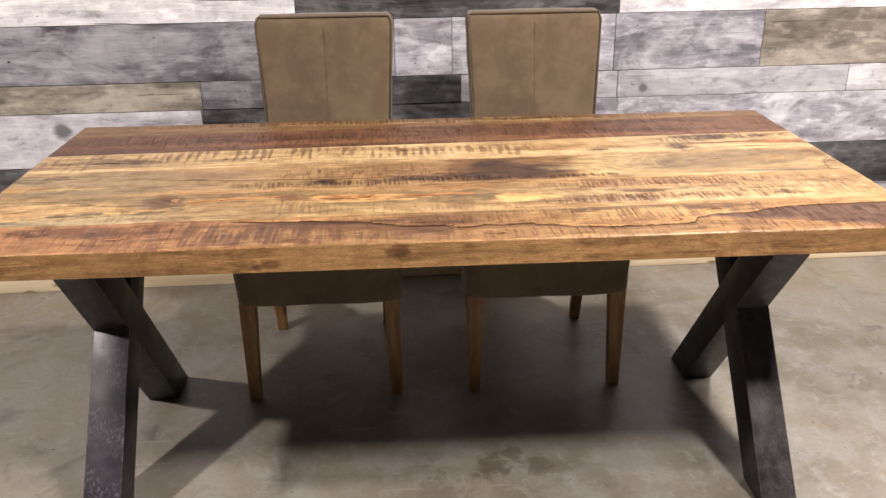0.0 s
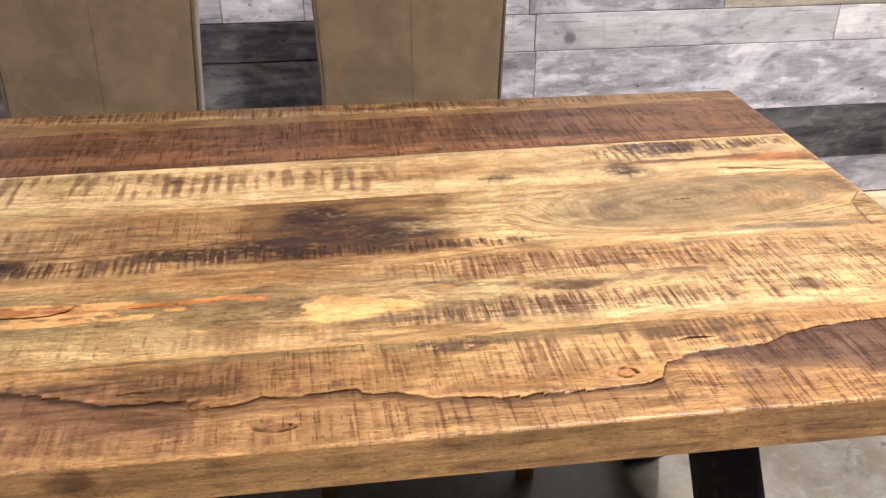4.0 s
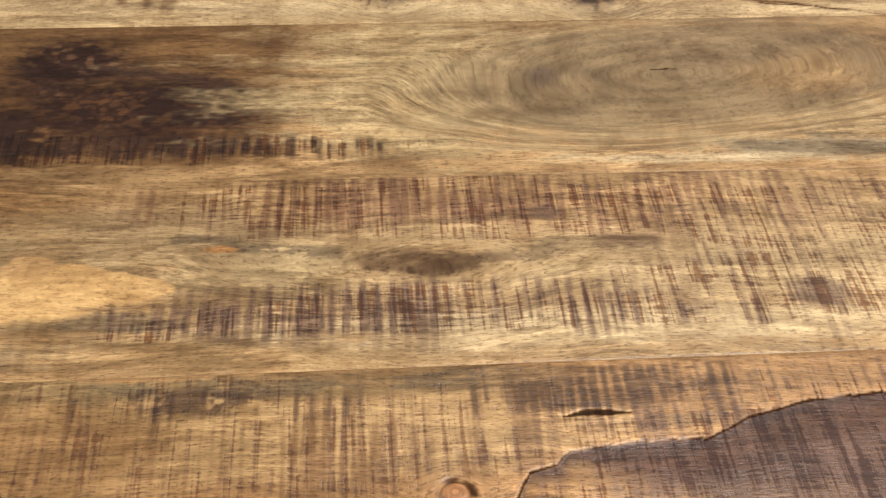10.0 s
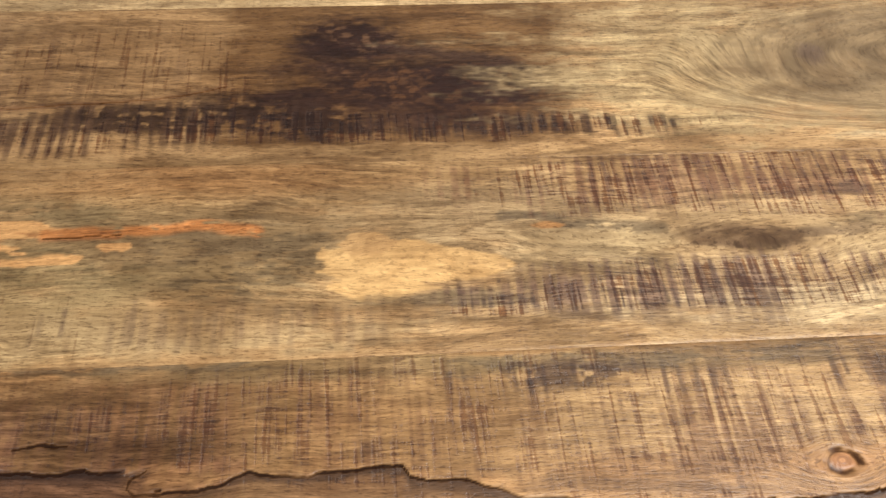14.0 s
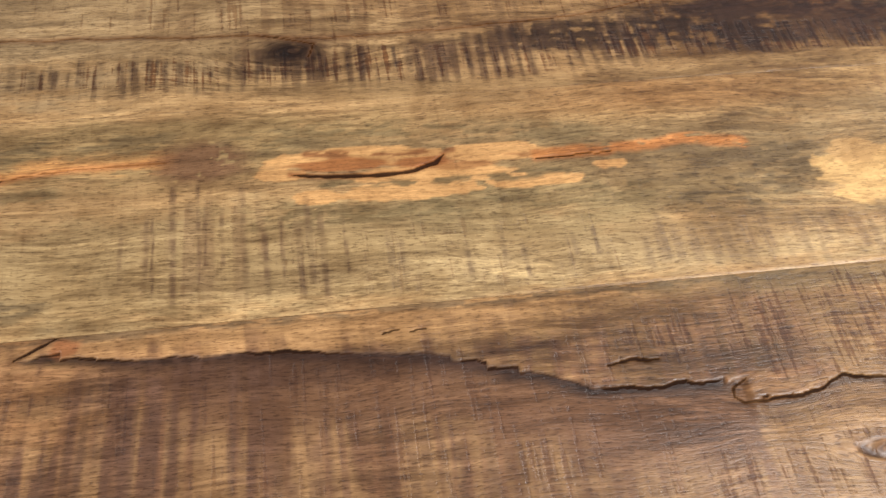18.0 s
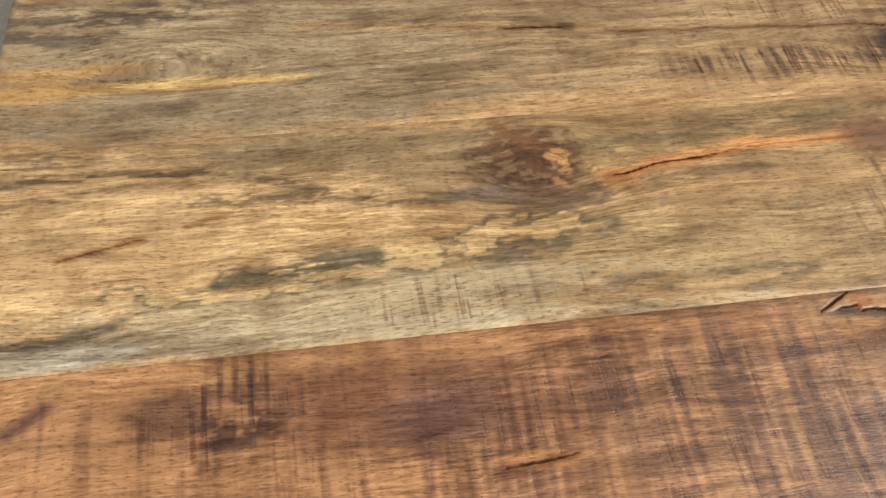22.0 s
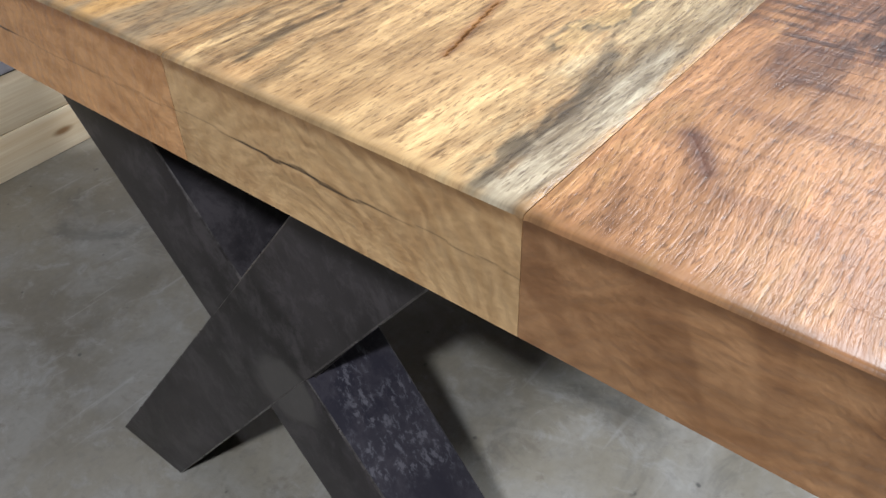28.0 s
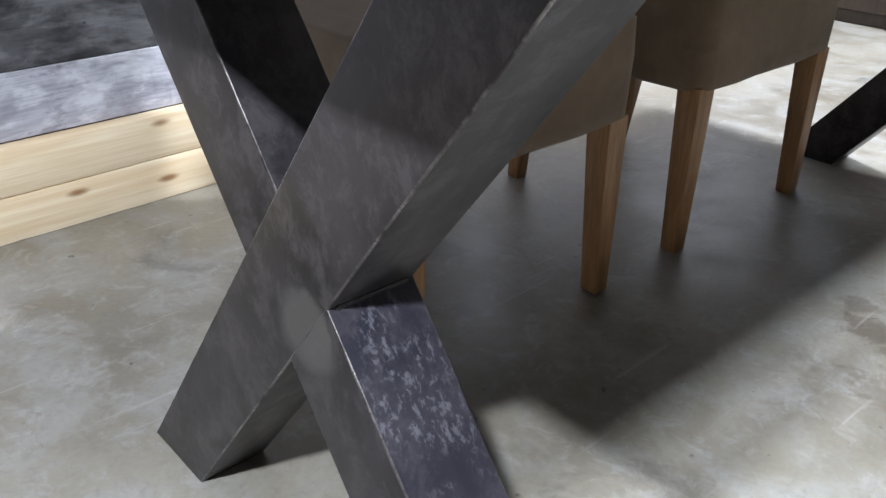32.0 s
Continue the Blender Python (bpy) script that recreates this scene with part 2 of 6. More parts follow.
def concrete_material():
    n = Nodes("concrete")
    p = n.world_place()
    big = n.noise(p, 1.3, 4.0, 0.6, 0.5)
    mid = n.noise(p, 7.0, 5.0, 0.65, 0.4)
    fine = n.noise(p, 90.0, 3.0, 0.6)
    specks = n.noise(p, 38.0, 2.0, 0.5)
    col = n.mix(n.span(big, 0.32, 0.68), (0.154, 0.137, 0.106), (0.265, 0.243, 0.196))
    col = n.mix(n.span(mid, 0.40, 0.64, 0.0, 0.5), col, (0.30, 0.295, 0.28))
    col = n.mix(n.span(n.noise(p, 3.1, 6.0, 0.72, 1.2), 0.54, 0.68, 0.0, 0.55), col, (0.075, 0.073, 0.068))
    col = n.mix(n.span(n.noise(p, 19.0, 6.0, 0.72, 0.8), 0.52, 0.66, 0.0, 0.45), col, (0.33, 0.325, 0.31))
    col = n.mix(n.span(specks, 0.70, 0.78, 0.0, 0.8), col, (0.05, 0.048, 0.045))
    col = n.mix(n.span(n.noise(p, 11.0, 6.0, 0.75, 1.0), 0.56, 0.68, 0.0, 0.5), col, (0.15, 0.125, 0.10))
    col = n.mix(n.span(n.noise(p, 46.0, 4.0, 0.7, 0.5), 0.52, 0.66, 0.0, 0.35), col, (0.17, 0.16, 0.145))
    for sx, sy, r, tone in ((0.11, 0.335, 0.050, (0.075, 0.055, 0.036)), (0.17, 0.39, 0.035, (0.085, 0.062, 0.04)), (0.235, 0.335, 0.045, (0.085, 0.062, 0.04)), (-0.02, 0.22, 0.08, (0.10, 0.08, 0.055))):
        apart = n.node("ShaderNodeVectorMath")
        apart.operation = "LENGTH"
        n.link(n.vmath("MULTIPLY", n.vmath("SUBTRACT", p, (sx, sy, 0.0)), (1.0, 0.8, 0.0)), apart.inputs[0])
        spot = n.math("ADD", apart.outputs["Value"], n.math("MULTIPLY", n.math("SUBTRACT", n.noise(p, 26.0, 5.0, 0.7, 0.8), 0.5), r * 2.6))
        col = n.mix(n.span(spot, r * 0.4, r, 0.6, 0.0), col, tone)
    sweep = n.noise(n.vmath("MULTIPLY", p, (9.0, 3.2, 1.0)), 1.0, 5.0, 0.7, 2.2)
    col = n.mix(n.span(sweep, 0.56, 0.66, 0.0, 0.1), col, (0.46, 0.45, 0.43))
    scratch = n.noise(n.vmath("MULTIPLY", p, (3.0, 60.0, 1.0)), 1.0, 2.0)
    col = n.mix(n.span(scratch, 0.66, 0.74, 0.0, 0.3), col, (0.42, 0.41, 0.39))
    col = n.mix(n.span(fine, 0.3, 0.7, 0.3, 0.0), col, n.mix(1.0, col, (0.7, 0.7, 0.7), "MULTIPLY"))
    n.bump(n.math("ADD", fine, mid), 0.12, 0.002)
    return n.surface(col, n.span(mid, 0.3, 0.7, 0.30, 0.50), 0.0, 0.75)


def weathered_material(name, low, high, worn, worn_amount, knots=()):
    """Grey barn boards: streaks along the board, knots, flaking white."""
    n = Nodes(name)
    p, r = n.coords(), n.random()
    comb = n.node("ShaderNodeCombineXYZ")
    for s in comb.inputs:
        n.link(n.math("MULTIPLY", r, 37.0), s)
    q = n.vmath("ADD", p, comb.outputs[0])
    streak = n.noise(stretched(n, q, 2.2, 8.0, 15.0), 1.0, 6.0, 0.68, 0.9)
    cloud = n.noise(stretched(n, q, 3.6, 5.0, 7.0), 1.0, 5.0, 0.66, 0.8)
    fibre = n.noise(stretched(n, q, 12.0, 20.0, 260.0), 1.0, 3.0, 0.6)
    knot = n.node("ShaderNodeTexVoronoi")
    n.put(knot.inputs["Vector"], stretched(n, q, 1.9, 1.0, 6.5))
    knot.inputs["Scale"].default_value = 1.0
    col = n.mix(n.span(streak, 0.34, 0.66), low, high)
    col = n.mix(n.span(cloud, 0.46, 0.66, 0.0, worn_amount), col, worn)
    col = n.mix(n.span(cloud, 0.34, 0.46, 0.55, 0.0), col, n.mix(1.0, col, (0.62, 0.60, 0.60), "MULTIPLY"))
    col = n.mix(n.span(fibre, 0.36, 0.6, 0.30, 0.0), col, n.mix(1.0, col, (0.55, 0.54, 0.55), "MULTIPLY"))
    heart = n.math("ADD", knot.outputs["Distance"], n.math("MULTIPLY", n.math("SUBTRACT", streak, 0.5), 0.12))
    col = n.mix(n.span(heart, 0.04, 0.17, 0.8, 0.0), col, n.mix(1.0, col, (0.22, 0.21, 0.22), "MULTIPLY"))
    flakes = n.noise(stretched(n, q, 13.0, 8.0, 30.0), 1.0, 4.0, 0.6, 0.2)
    col = n.mix(n.math("MULTIPLY", n.span(flakes, 0.50, 0.66), n.span(streak, 0.40, 0.55, 0.25, worn_amount)), col, worn)
    col = n.mix(n.span(flakes, 0.32, 0.42, 0.6, 0.0), col, n.mix(1.0, col, (0.42, 0.41, 0.43), "MULTIPLY"))
    dark = n.noise(stretched(n, q, 2.4, 4.0, 120.0), 1.0, 2.0, 0.5, 0.3)
    col = n.mix(n.span(dark, 0.70, 0.74, 0.0, 0.8), col, (0.03, 0.03, 0.032))
    # stains, worm holes and chipped spots
    stain = n.noise(stretched(n, q, 4.5, 4.0, 11.0), 1.0, 4.0, 0.6, 0.3)
    col = n.mix(n.span(stain, 0.58, 0.72, 0.0, 0.62), col, n.mix(1.0, col, (0.40, 0.39, 0.42), "MULTIPLY"))
    brush = n.noise(stretched(n, q, 60.0, 20.0, 9.0), 1.0, 3.0, 0.6, 0.2)
    col = n.mix(n.span(brush, 0.55, 0.70, 0.0, 0.25), col, n.mix(1.0, col, (0.60, 0.60, 0.62), "MULTIPLY"))
    chip = n.noise(stretched(n, q, 46.0, 20.0, 90.0), 1.0, 2.0, 0.5, 0.2)
    col = n.mix(n.math("MULTIPLY", n.span(chip, 0.70, 0.75, 0.0, 0.85), n.span(stain, 0.46, 0.56)), col, (0.04, 0.038, 0.04))
    hole = n.node("ShaderNodeTexVoronoi")
    n.put(hole.inputs["Vector"], stretched(n, q, 5.0, 1.0, 8.0))
    hole.inputs["Scale"].default_value = 1.0
    col = n.mix(n.span(hole.outputs["Distance"], 0.018, 0.034, 0.9, 0.0), col, (0.02, 0.02, 0.021))
    for kx, kz, size, tone in knots:
        reach = n.node("ShaderNodeVectorMath")
        reach.operation = "LENGTH"
        n.link(n.vmath("MULTIPLY", n.vmath("SUBTRACT", n.world_place(), (kx, 0.0, kz)), (1.0, 0.0, 1.0)), reach.inputs[0])
        round_it = n.math("ADD", reach.outputs["Value"], n.math("MULTIPLY", n.math("SUBTRACT", flakes, 0.5), size * 1.2))
        col = n.mix(n.span(round_it, size * 0.35, size * 1.15, 0.85, 0.0), col, tone)
    shade = n.span(r, 0.0, 1.0, 0.84, 1.12)
    comb3 = n.node("ShaderNodeCombineXYZ")
    for s in comb3.inputs:
        n.link(shade, s)
    col = n.mix(1.0, col, comb3.outputs[0], "MULTIPLY")
    n.bump(n.math("ADD", fibre, streak), 0.25, 0.002)
    return n.surface(col, n.span(streak, 0.3, 0.7, 0.45, 0.7), 0.0, 0.35)


def pine_material():
    n = Nodes("pine")
    p, r = n.coords(), n.random()
    comb = n.node("ShaderNodeCombineXYZ")
    for s in comb.inputs:
        n.link(n.math("MULTIPLY", r, 23.0), s)
    q = n.vmath("ADD", p, comb.outputs[0])
    grain = n.noise(stretched(n, q, 1.5, 10.0, 45.0), 1.0, 3.0, 0.5, 0.8)
    fine = n.noise(stretched(n, q, 10.0, 60.0, 420.0), 1.0, 2.0)
    knot = n.node("ShaderNodeTexVoronoi")
    n.put(knot.inputs["Vector"], stretched(n, q, 6.5, 1.0, 19.0))
    knot.inputs["Scale"].default_value = 1.0
    col = n.mix(n.span(grain, 0.3, 0.7), (0.70, 0.55, 0.35), (0.83, 0.72, 0.53))
    col = n.mix(n.span(fine, 0.3, 0.7, 0.3, 0.0), col, (0.56, 0.40, 0.22))
    col = n.mix(n.span(knot.outputs["Distance"], 0.05, 0.20, 0.9, 0.0), col, (0.24, 0.12, 0.045))
    n.bump(fine, 0.15, 0.001)
    return n.surface(col, 0.55, 0.0, 0.35)


def steel_material(name, scuffs, bright, blue_sheen):
    """Raw black steel: cloudy mill scale, scuffs, a ground patch at the weld."""
    n = Nodes(name)
    p = n.coords()
    cloud = n.noise(p, 7.0, 5.0, 0.65, 0.6)
    smear = n.noise(stretched(n, p, 30.0, 30.0, 24.0), 1.0, 7.0, 0.8, 0.3)
    scuff = n.noise(stretched(n, p, 170.0, 130.0, 55.0), 1.0, 5.0, 0.75, 0.4)
    where = n.noise(p, 13.0, 3.0, 0.55, 0.4)
    brush = n.noise(stretched(n, p, 60.0, 12.0, 12.0), 1.0, 3.0, 0.6)
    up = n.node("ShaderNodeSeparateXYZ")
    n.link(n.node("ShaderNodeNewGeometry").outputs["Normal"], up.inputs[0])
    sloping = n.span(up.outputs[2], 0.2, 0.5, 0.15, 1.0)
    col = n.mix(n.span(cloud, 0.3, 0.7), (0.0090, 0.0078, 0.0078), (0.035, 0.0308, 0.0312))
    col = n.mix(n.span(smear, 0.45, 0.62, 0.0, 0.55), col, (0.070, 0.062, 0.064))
    # bluish reflection on upward faces, put into the base colour
    col = n.mix(n.math("MULTIPLY", sloping, blue_sheen), col, (0.040, 0.039, 0.062))
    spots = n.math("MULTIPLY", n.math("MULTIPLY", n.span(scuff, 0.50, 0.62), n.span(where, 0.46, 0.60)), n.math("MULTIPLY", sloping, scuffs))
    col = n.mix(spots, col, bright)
    far = n.vmath("SUBTRACT", p, (0.0, 0.449, 0.350))
    flat = n.vmath("MULTIPLY", far, (0.0, 0.9, 0.9))
    length = n.node("ShaderNodeVectorMath")
    length.operation = "LENGTH"
    n.link(flat, length.inputs[0])
    ground = n.span(n.math("ADD", length.outputs["Value"], n.math("MULTIPLY", smear, 0.09)), 0.070, 0.085, 0.7, 0.0)
    side = n.span(n.math("ABSOLUTE", up.outputs[0]), 0.8, 0.9)
    ground = n.math("MULTIPLY", ground, side)
    col = n.mix(ground, col, (0.085, 0.079, 0.074))
    rough = n.math("ADD", n.span(cloud, 0.3, 0.7, 0.30, 0.46), n.math("MULTIPLY", brush, 0.12))
    rough = n.math("ADD", rough, n.math("MULTIPLY", n.math("ADD", ground, spots), 0.25))
    n.bump(n.math("ADD", brush, scuff), 0.08, 0.001)
    return n.surface(col, rough, 0.1, 0.28)


def fabric_material(name="tan_microfibre", tone=1.0):
    n = Nodes(name)
    p = n.coords()
    cloud = n.noise(p, 5.0, 4.0, 0.6, 0.5)
    nap = n.noise(p, 13.0, 4.0, 0.65, 0.5)
    weave = n.noise(p, 900.0, 2.0)
    col = n.mix(n.span(cloud, 0.3, 0.7), tuple(c * tone for c in (0.104, 0.073, 0.046)), tuple(c * tone for c in (0.148, 0.106, 0.067)))
    col = n.mix(n.span(nap, 0.38, 0.68, 0.0, 0.3), col, tuple(c * tone for c in (0.225, 0.165, 0.103)))
    col = n.mix(n.span(weave, 0.3, 0.7, 0.25, 0.0), col, n.mix(1.0, col, (0.6, 0.6, 0.6), "MULTIPLY"))
    n.bump(n.math("ADD", weave, nap), 0.25, 0.0012)
    n.bsdf.inputs["Sheen Weight"].default_value = 0.25
    n.bsdf.inputs["Sheen Roughness"].default_value = 0.5
    return n.surface(col, 0.9, 0.0, 0.2)


def chair_wood_material():
    n = Nodes("chair_leg_wood")
    p, r = n.coords(), n.random()
    grain = n.noise(stretched(n, p, 60.0, 60.0, 5.0), 1.0, 4.0, 0.6, 0.5)
    fine = n.noise(stretched(n, p, 400.0, 400.0, 25.0), 1.0, 2.0)
    col = n.mix(n.span(grain, 0.3, 0.7), (0.21, 0.105, 0.038), (0.39, 0.215, 0.085))
    col = n.mix(n.span(fine, 0.3, 0.6, 0.4, 0.0), col, (0.12, 0.06, 0.025))
    col = n.mix(n.span(r, 0.0, 1.0, 0.0, 0.25), col, (0.2, 0.12, 0.06))
    n.bump(fine, 0.12, 0.001)
    return n.surface(col, 0.48, 0.0, 0.4)


def plain_material(name, colour, rough):
    n = Nodes(name)
    m = n.noise(n.world_place(), 4.0, 4.0)
    return n.surface(n.mix(n.span(m, 0.3, 0.7), colour, tuple(c * 0.86 for c in colour)), rough, 0.0, 0.3)


WOOD, END = wood_top_material(), end_grain_material()
CONCRETE, PINE = concrete_material(), pine_material()
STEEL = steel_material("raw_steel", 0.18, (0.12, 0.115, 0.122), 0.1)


def edge_glint_material():
    """The arrises of the tubes: lamp glint painted in as brighter, shinier metal."""
    n = Nodes("steel_edge_glint")
    p = n.coords()
    # noise that breaks up the painted glint along each edge
    worn = n.noise(stretched(n, p, 18.0, 18.0, 14.0), 1.0, 6.0, 0.75)
    col = n.mix(n.span(worn, 0.35, 0.65), (0.030, 0.027, 0.027), (0.19, 0.175, 0.17))
    return n.surface(col, n.span(worn, 0.35, 0.65, 0.42, 0.24), 0.7, 0.4)


EDGE_GLINT = edge_glint_material()
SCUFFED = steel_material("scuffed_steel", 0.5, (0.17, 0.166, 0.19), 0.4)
FABRIC, LEGWOOD = fabric_material(), chair_wood_material()
# darker copy of the fabric, stands for shade along the backrest edges
SHADE_PIPING = fabric_material("shade_piping_microfibre", 0.66)
DRYWALL = plain_material("painted_wall", (0.12, 0.12, 0.12), 0.8)
CEILING = plain_material("ceiling_paint", (0.09, 0.09, 0.09), 0.85)
BACKER = plain_material("wall_backer", (0.02, 0.02, 0.02), 0.9)
BOARDS = {
    "white": weathered_material("whitewashed_board", (0.55, 0.55, 0.575), (0.76, 0.76, 0.79), (0.88, 0.88, 0.90), 0.85),
    "pale": weathered_material("pale_lilac_board", (0.43, 0.43, 0.47), (0.58, 0.58, 0.63), (0.70, 0.70, 0.74), 0.6, ((-1.27, 0.596, 0.036, (0.10, 0.10, 0.115)), (0.79, 0.690, 0.020, (0.14, 0.14, 0.15)))),
    "light": weathered_material("light_grey_board", (0.24, 0.24, 0.275), (0.46, 0.46, 0.52), (0.68, 0.68, 0.73), 0.7),
    "mid": weathered_material("mid_grey_board", (0.13, 0.13, 0.152), (0.33, 0.33, 0.38), (0.54, 0.54, 0.59), 0.6),
    "dark": weathered_material("dark_grey_board", (0.035, 0.035, 0.038), (0.13, 0.13, 0.14), (0.26, 0.26, 0.27), 0.5),
    "tan": weathered_material("tan_grey_board", (0.17, 0.15, 0.125), (0.36, 0.33, 0.285), (0.50, 0.46, 0.39), 0.7),
}

# ---- setting ----
WALL_Y = 1.5515
X0, X1, Y0, Y1, TOP = -5.0, 5.0, -4.5, 1.5765, 3.5


def slab(name, x0, x1, y0, y1, z0, z1, material, label):
    return tagged(part(name, box_bm(x0, x1, y0, y1, z0, z1), material), label, name.split("_")[0], kind="structure")


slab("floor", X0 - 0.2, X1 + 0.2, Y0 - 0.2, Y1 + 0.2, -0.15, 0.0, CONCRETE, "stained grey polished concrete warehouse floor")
slab("ceiling", X0 - 0.2, X1 + 0.2, Y0 - 0.2, Y1 + 0.2, TOP, TOP + 0.15, CEILING, "plain grey painted ceiling")
slab("wall_left", X0 - 0.2, X0, Y0, Y1 + 0.14, 0, TOP, DRYWALL, "plain light grey painted wall")
slab("wall_right", X1, X1 + 0.2, Y0, Y1 + 0.14, 0, TOP, DRYWALL, "plain light grey painted wall")
slab("wall_front", X0, X1, Y0 - 0.2, Y0, 0, TOP, DRYWALL, "plain light grey painted wall")
wall_back = slab("wall_back", X0, X1, Y1, Y1 + 0.2, 0, TOP, BACKER, "wall clad in weathered grey reclaimed boards")
TURN = Matrix.Translation((0, WALL_Y + 0.0085, 0)) @ Matrix.Rotation(0.021, 4, "Z") @ Matrix.Translation((0, -WALL_Y, 0))
wall_back.matrix_world = TURN


# ---- tabletop ----
TX0, TX1, TW, TZ, TT = -0.961, 0.928, 0.922, 0.760, 0.051


def lattice(i, j, seed):
    h = (i.astype(np.int64) * 374761393 + j.astype(np.int64) * 668265263 + seed * 974634533) & 0xFFFFFFFF
    h = ((h ^ (h >> 13)) * 1274126177) & 0xFFFFFFFF
    return ((h ^ (h >> 16)) & 0xFFFF) / 65535.0


def value_noise(x, y, seed=0):
    i, j = np.floor(x), np.floor(y)
    u, v = x - i, y - j
    u, v = u * u * (3 - 2 * u), v * v * (3 - 2 * v)
    a, b = lattice(i, j, seed), lattice(i + 1, j, seed)
    c, d = lattice(i, j + 1, seed), lattice(i + 1, j + 1, seed)
    return (a * (1 - u) + b * u) * (1 - v) + (c * (1 - u) + d * u) * v


def fbm(x, y, seed=0, octaves=3):
    out, amp = 0.0, 0.5
    for k in range(octaves):
        out = out + amp * value_noise(x * 2**k, y * 2**k, seed + 17 * k)
        amp *= 0.5
    return out / (1 - 0.5**octaves)


def step(x, a, b):
    t = np.clip((x - a) / (b - a), 0, 1)
    return t * t * (3 - 2 * t)


TAN, PALE, OLIVE = (0.46, 0.285, 0.125), (0.58, 0.41, 0.205), (0.25, 0.175, 0.08)
AMBER, ORANGE, BROWN = (0.68, 0.40, 0.16), (0.46, 0.19, 0.065), (0.17, 0.08, 0.033)
BURNT, PLUM, HONEY = (0.036, 0.0165, 0.009), (0.098, 0.049, 0.033), (0.41, 0.232, 0.094)

# seams between the boards, front to back: their y at the two ends of the table
SEAMS = [(0.0, 0.0), (0.138, 0.168), (0.310, 0.340), (0.488, 0.538), (0.634, 0.688), (0.800, 0.866), (TW, TW)]
BASE = [HONEY, TAN, TAN, PALE, (0.125, 0.054, 0.027), (0.22, 0.125, 0.052)]


class Board:
    """The wood of one board: colour, grain flow, saw marks and cracks over its top."""

    def __init__(self, x, y, base, seed):
        self.x, self.y, self.seed = x, y, seed
        self.rag = fbm(x * 7, y * 70, seed, 3) - 0.5
        self.grit = 0.7 * (fbm(x * 35, y * 130, seed + 3, 3) - 0.5) + 0.35 * (value_noise(x * 150, y * 420, seed + 4) - 0.5)
        self.chunk = 0.42 * fbm(x * 30, y * 60, seed + 71, 4) + 0.58 * fbm(x * 130, y * 210, seed + 72, 3)
        self.tint = np.empty(x.shape + (3,))
        self.tint[:] = base
        self.tint *= (1 + 0.35 * (fbm(x * 2.2, y * 22, seed + 5, 3) - 0.5))[..., None]
        streak = (0.5 * step(fbm(x * 3.2, y * 36, seed + 11, 4), 0.52, 0.70))[..., None]
        self.tint = self.tint * (1 - streak) + self.tint * np.array((0.60, 0.60, 0.57)) * streak
        self.u, self.v = x.copy(), y + 0.022 * (fbm(x * 3.5, y * 6, seed + 9, 2) - 0.5) + 0.006 * (fbm(x * 17, y * 24, seed + 12, 2) - 0.5)
        self.saw, self.crack, self.depth, self.still = np.full_like(x, 0.27), np.zeros_like(x), np.zeros_like(x), np.zeros_like(x)

    def paint(self, m, colour):
        m = np.clip(m, 0, 1)[..., None]
        self.tint = self.tint * (1 - m) + np.array(colour) * m

    def mask(self, cx, cy, rx, ry, soft=0.4, wild=0.9):
        d = np.sqrt(((self.x - cx) / rx) ** 2 + ((self.y - cy) / ry) ** 2) + wild * (0.9 * self.rag + self.grit)
        return 1 - step(d, 1 - soft, 1 + soft)

    def blob(self, cx, cy, rx, ry, colour, amount=1.0, soft=0.4, wild=0.9, still=0.0):
        m = amount * self.mask(cx, cy, rx, ry, soft, wild)
        self.paint(m, colour)
        if still:
            self.still = np.maximum(self.still, still * m)

    def marks(self, cx, cy, rx, ry, amount=1.0, soft=0.35):
        self.saw = np.maximum(self.saw, amount * self.mask(cx, cy, rx, ry, soft, 0.5))

    def clear(self, cx, cy, rx, ry, amount=1.0):
        """Smooth wood that the saw marks leave out."""
        self.saw = self.saw * (1 - amount * self.mask(cx, cy, rx, ry, 0.4, 0.5))

    def near(self, points, wobble, freq=48):
        """Distance to a line of points, and which side of it."""
        xs, ys = self.x, self.y + wobble * 2 * (fbm(self.x * freq, self.y * 30, self.seed + 31, 4) - 0.5)
        best = np.full(xs.shape, 9.0)
        for (ax, ay), (bx, by) in zip(points, points[1:]):
            dx, dy = bx - ax, by - ay
            t = np.clip(((xs - ax) * dx + (ys - ay) * dy) / (dx * dx + dy * dy), 0, 1)
            best = np.minimum(best, np.hypot(xs - ax - t * dx, ys - ay - t * dy))
        return best

    def line(self, points, width, colour=BURNT, halo=0.0, amount=1.0, deep=0.0015, wobble=0.002):
        """A slit or dark streak through points, tapered at its ends, with a stained halo."""
        best = self.near(points, wobble)
        (x0, y0), (x1, y1) = points[0], points[-1]
        if halo:
            self.paint(0.8 * (1 - step(best, 0, halo * (1.0 + 0.9 * self.rag))), colour)
        w = 0.8 * width * (0.3 + 1.0 * fbm(self.x * 60, self.y * 2, self.seed + 41, 3))
        ends = np.minimum(np.hypot(self.x - x0, self.y - y0), np.hypot(self.x - x1, self.y - y1))
        w = np.maximum(w * step(ends, -0.004, 0.012), 0.0006)
        hit = amount * (1 - step(best, w * 0.5, w * 1.5))
        self.crack = np.maximum(self.crack, hit)
        self.depth = np.maximum(self.depth, 0.5 * deep * hit)

    def live_edge(self, points, colour, reach, width, shade, slant=1.5, rugged=1.0):
        """The torn edge of the sapwood: a thin toothed line, dark wood with painted shade dropping away in front of it.
        """
        px, py = zip(*points)
        teeth = fbm(self.x * 60, 0 * self.x, self.seed + 33, 4) - 0.5
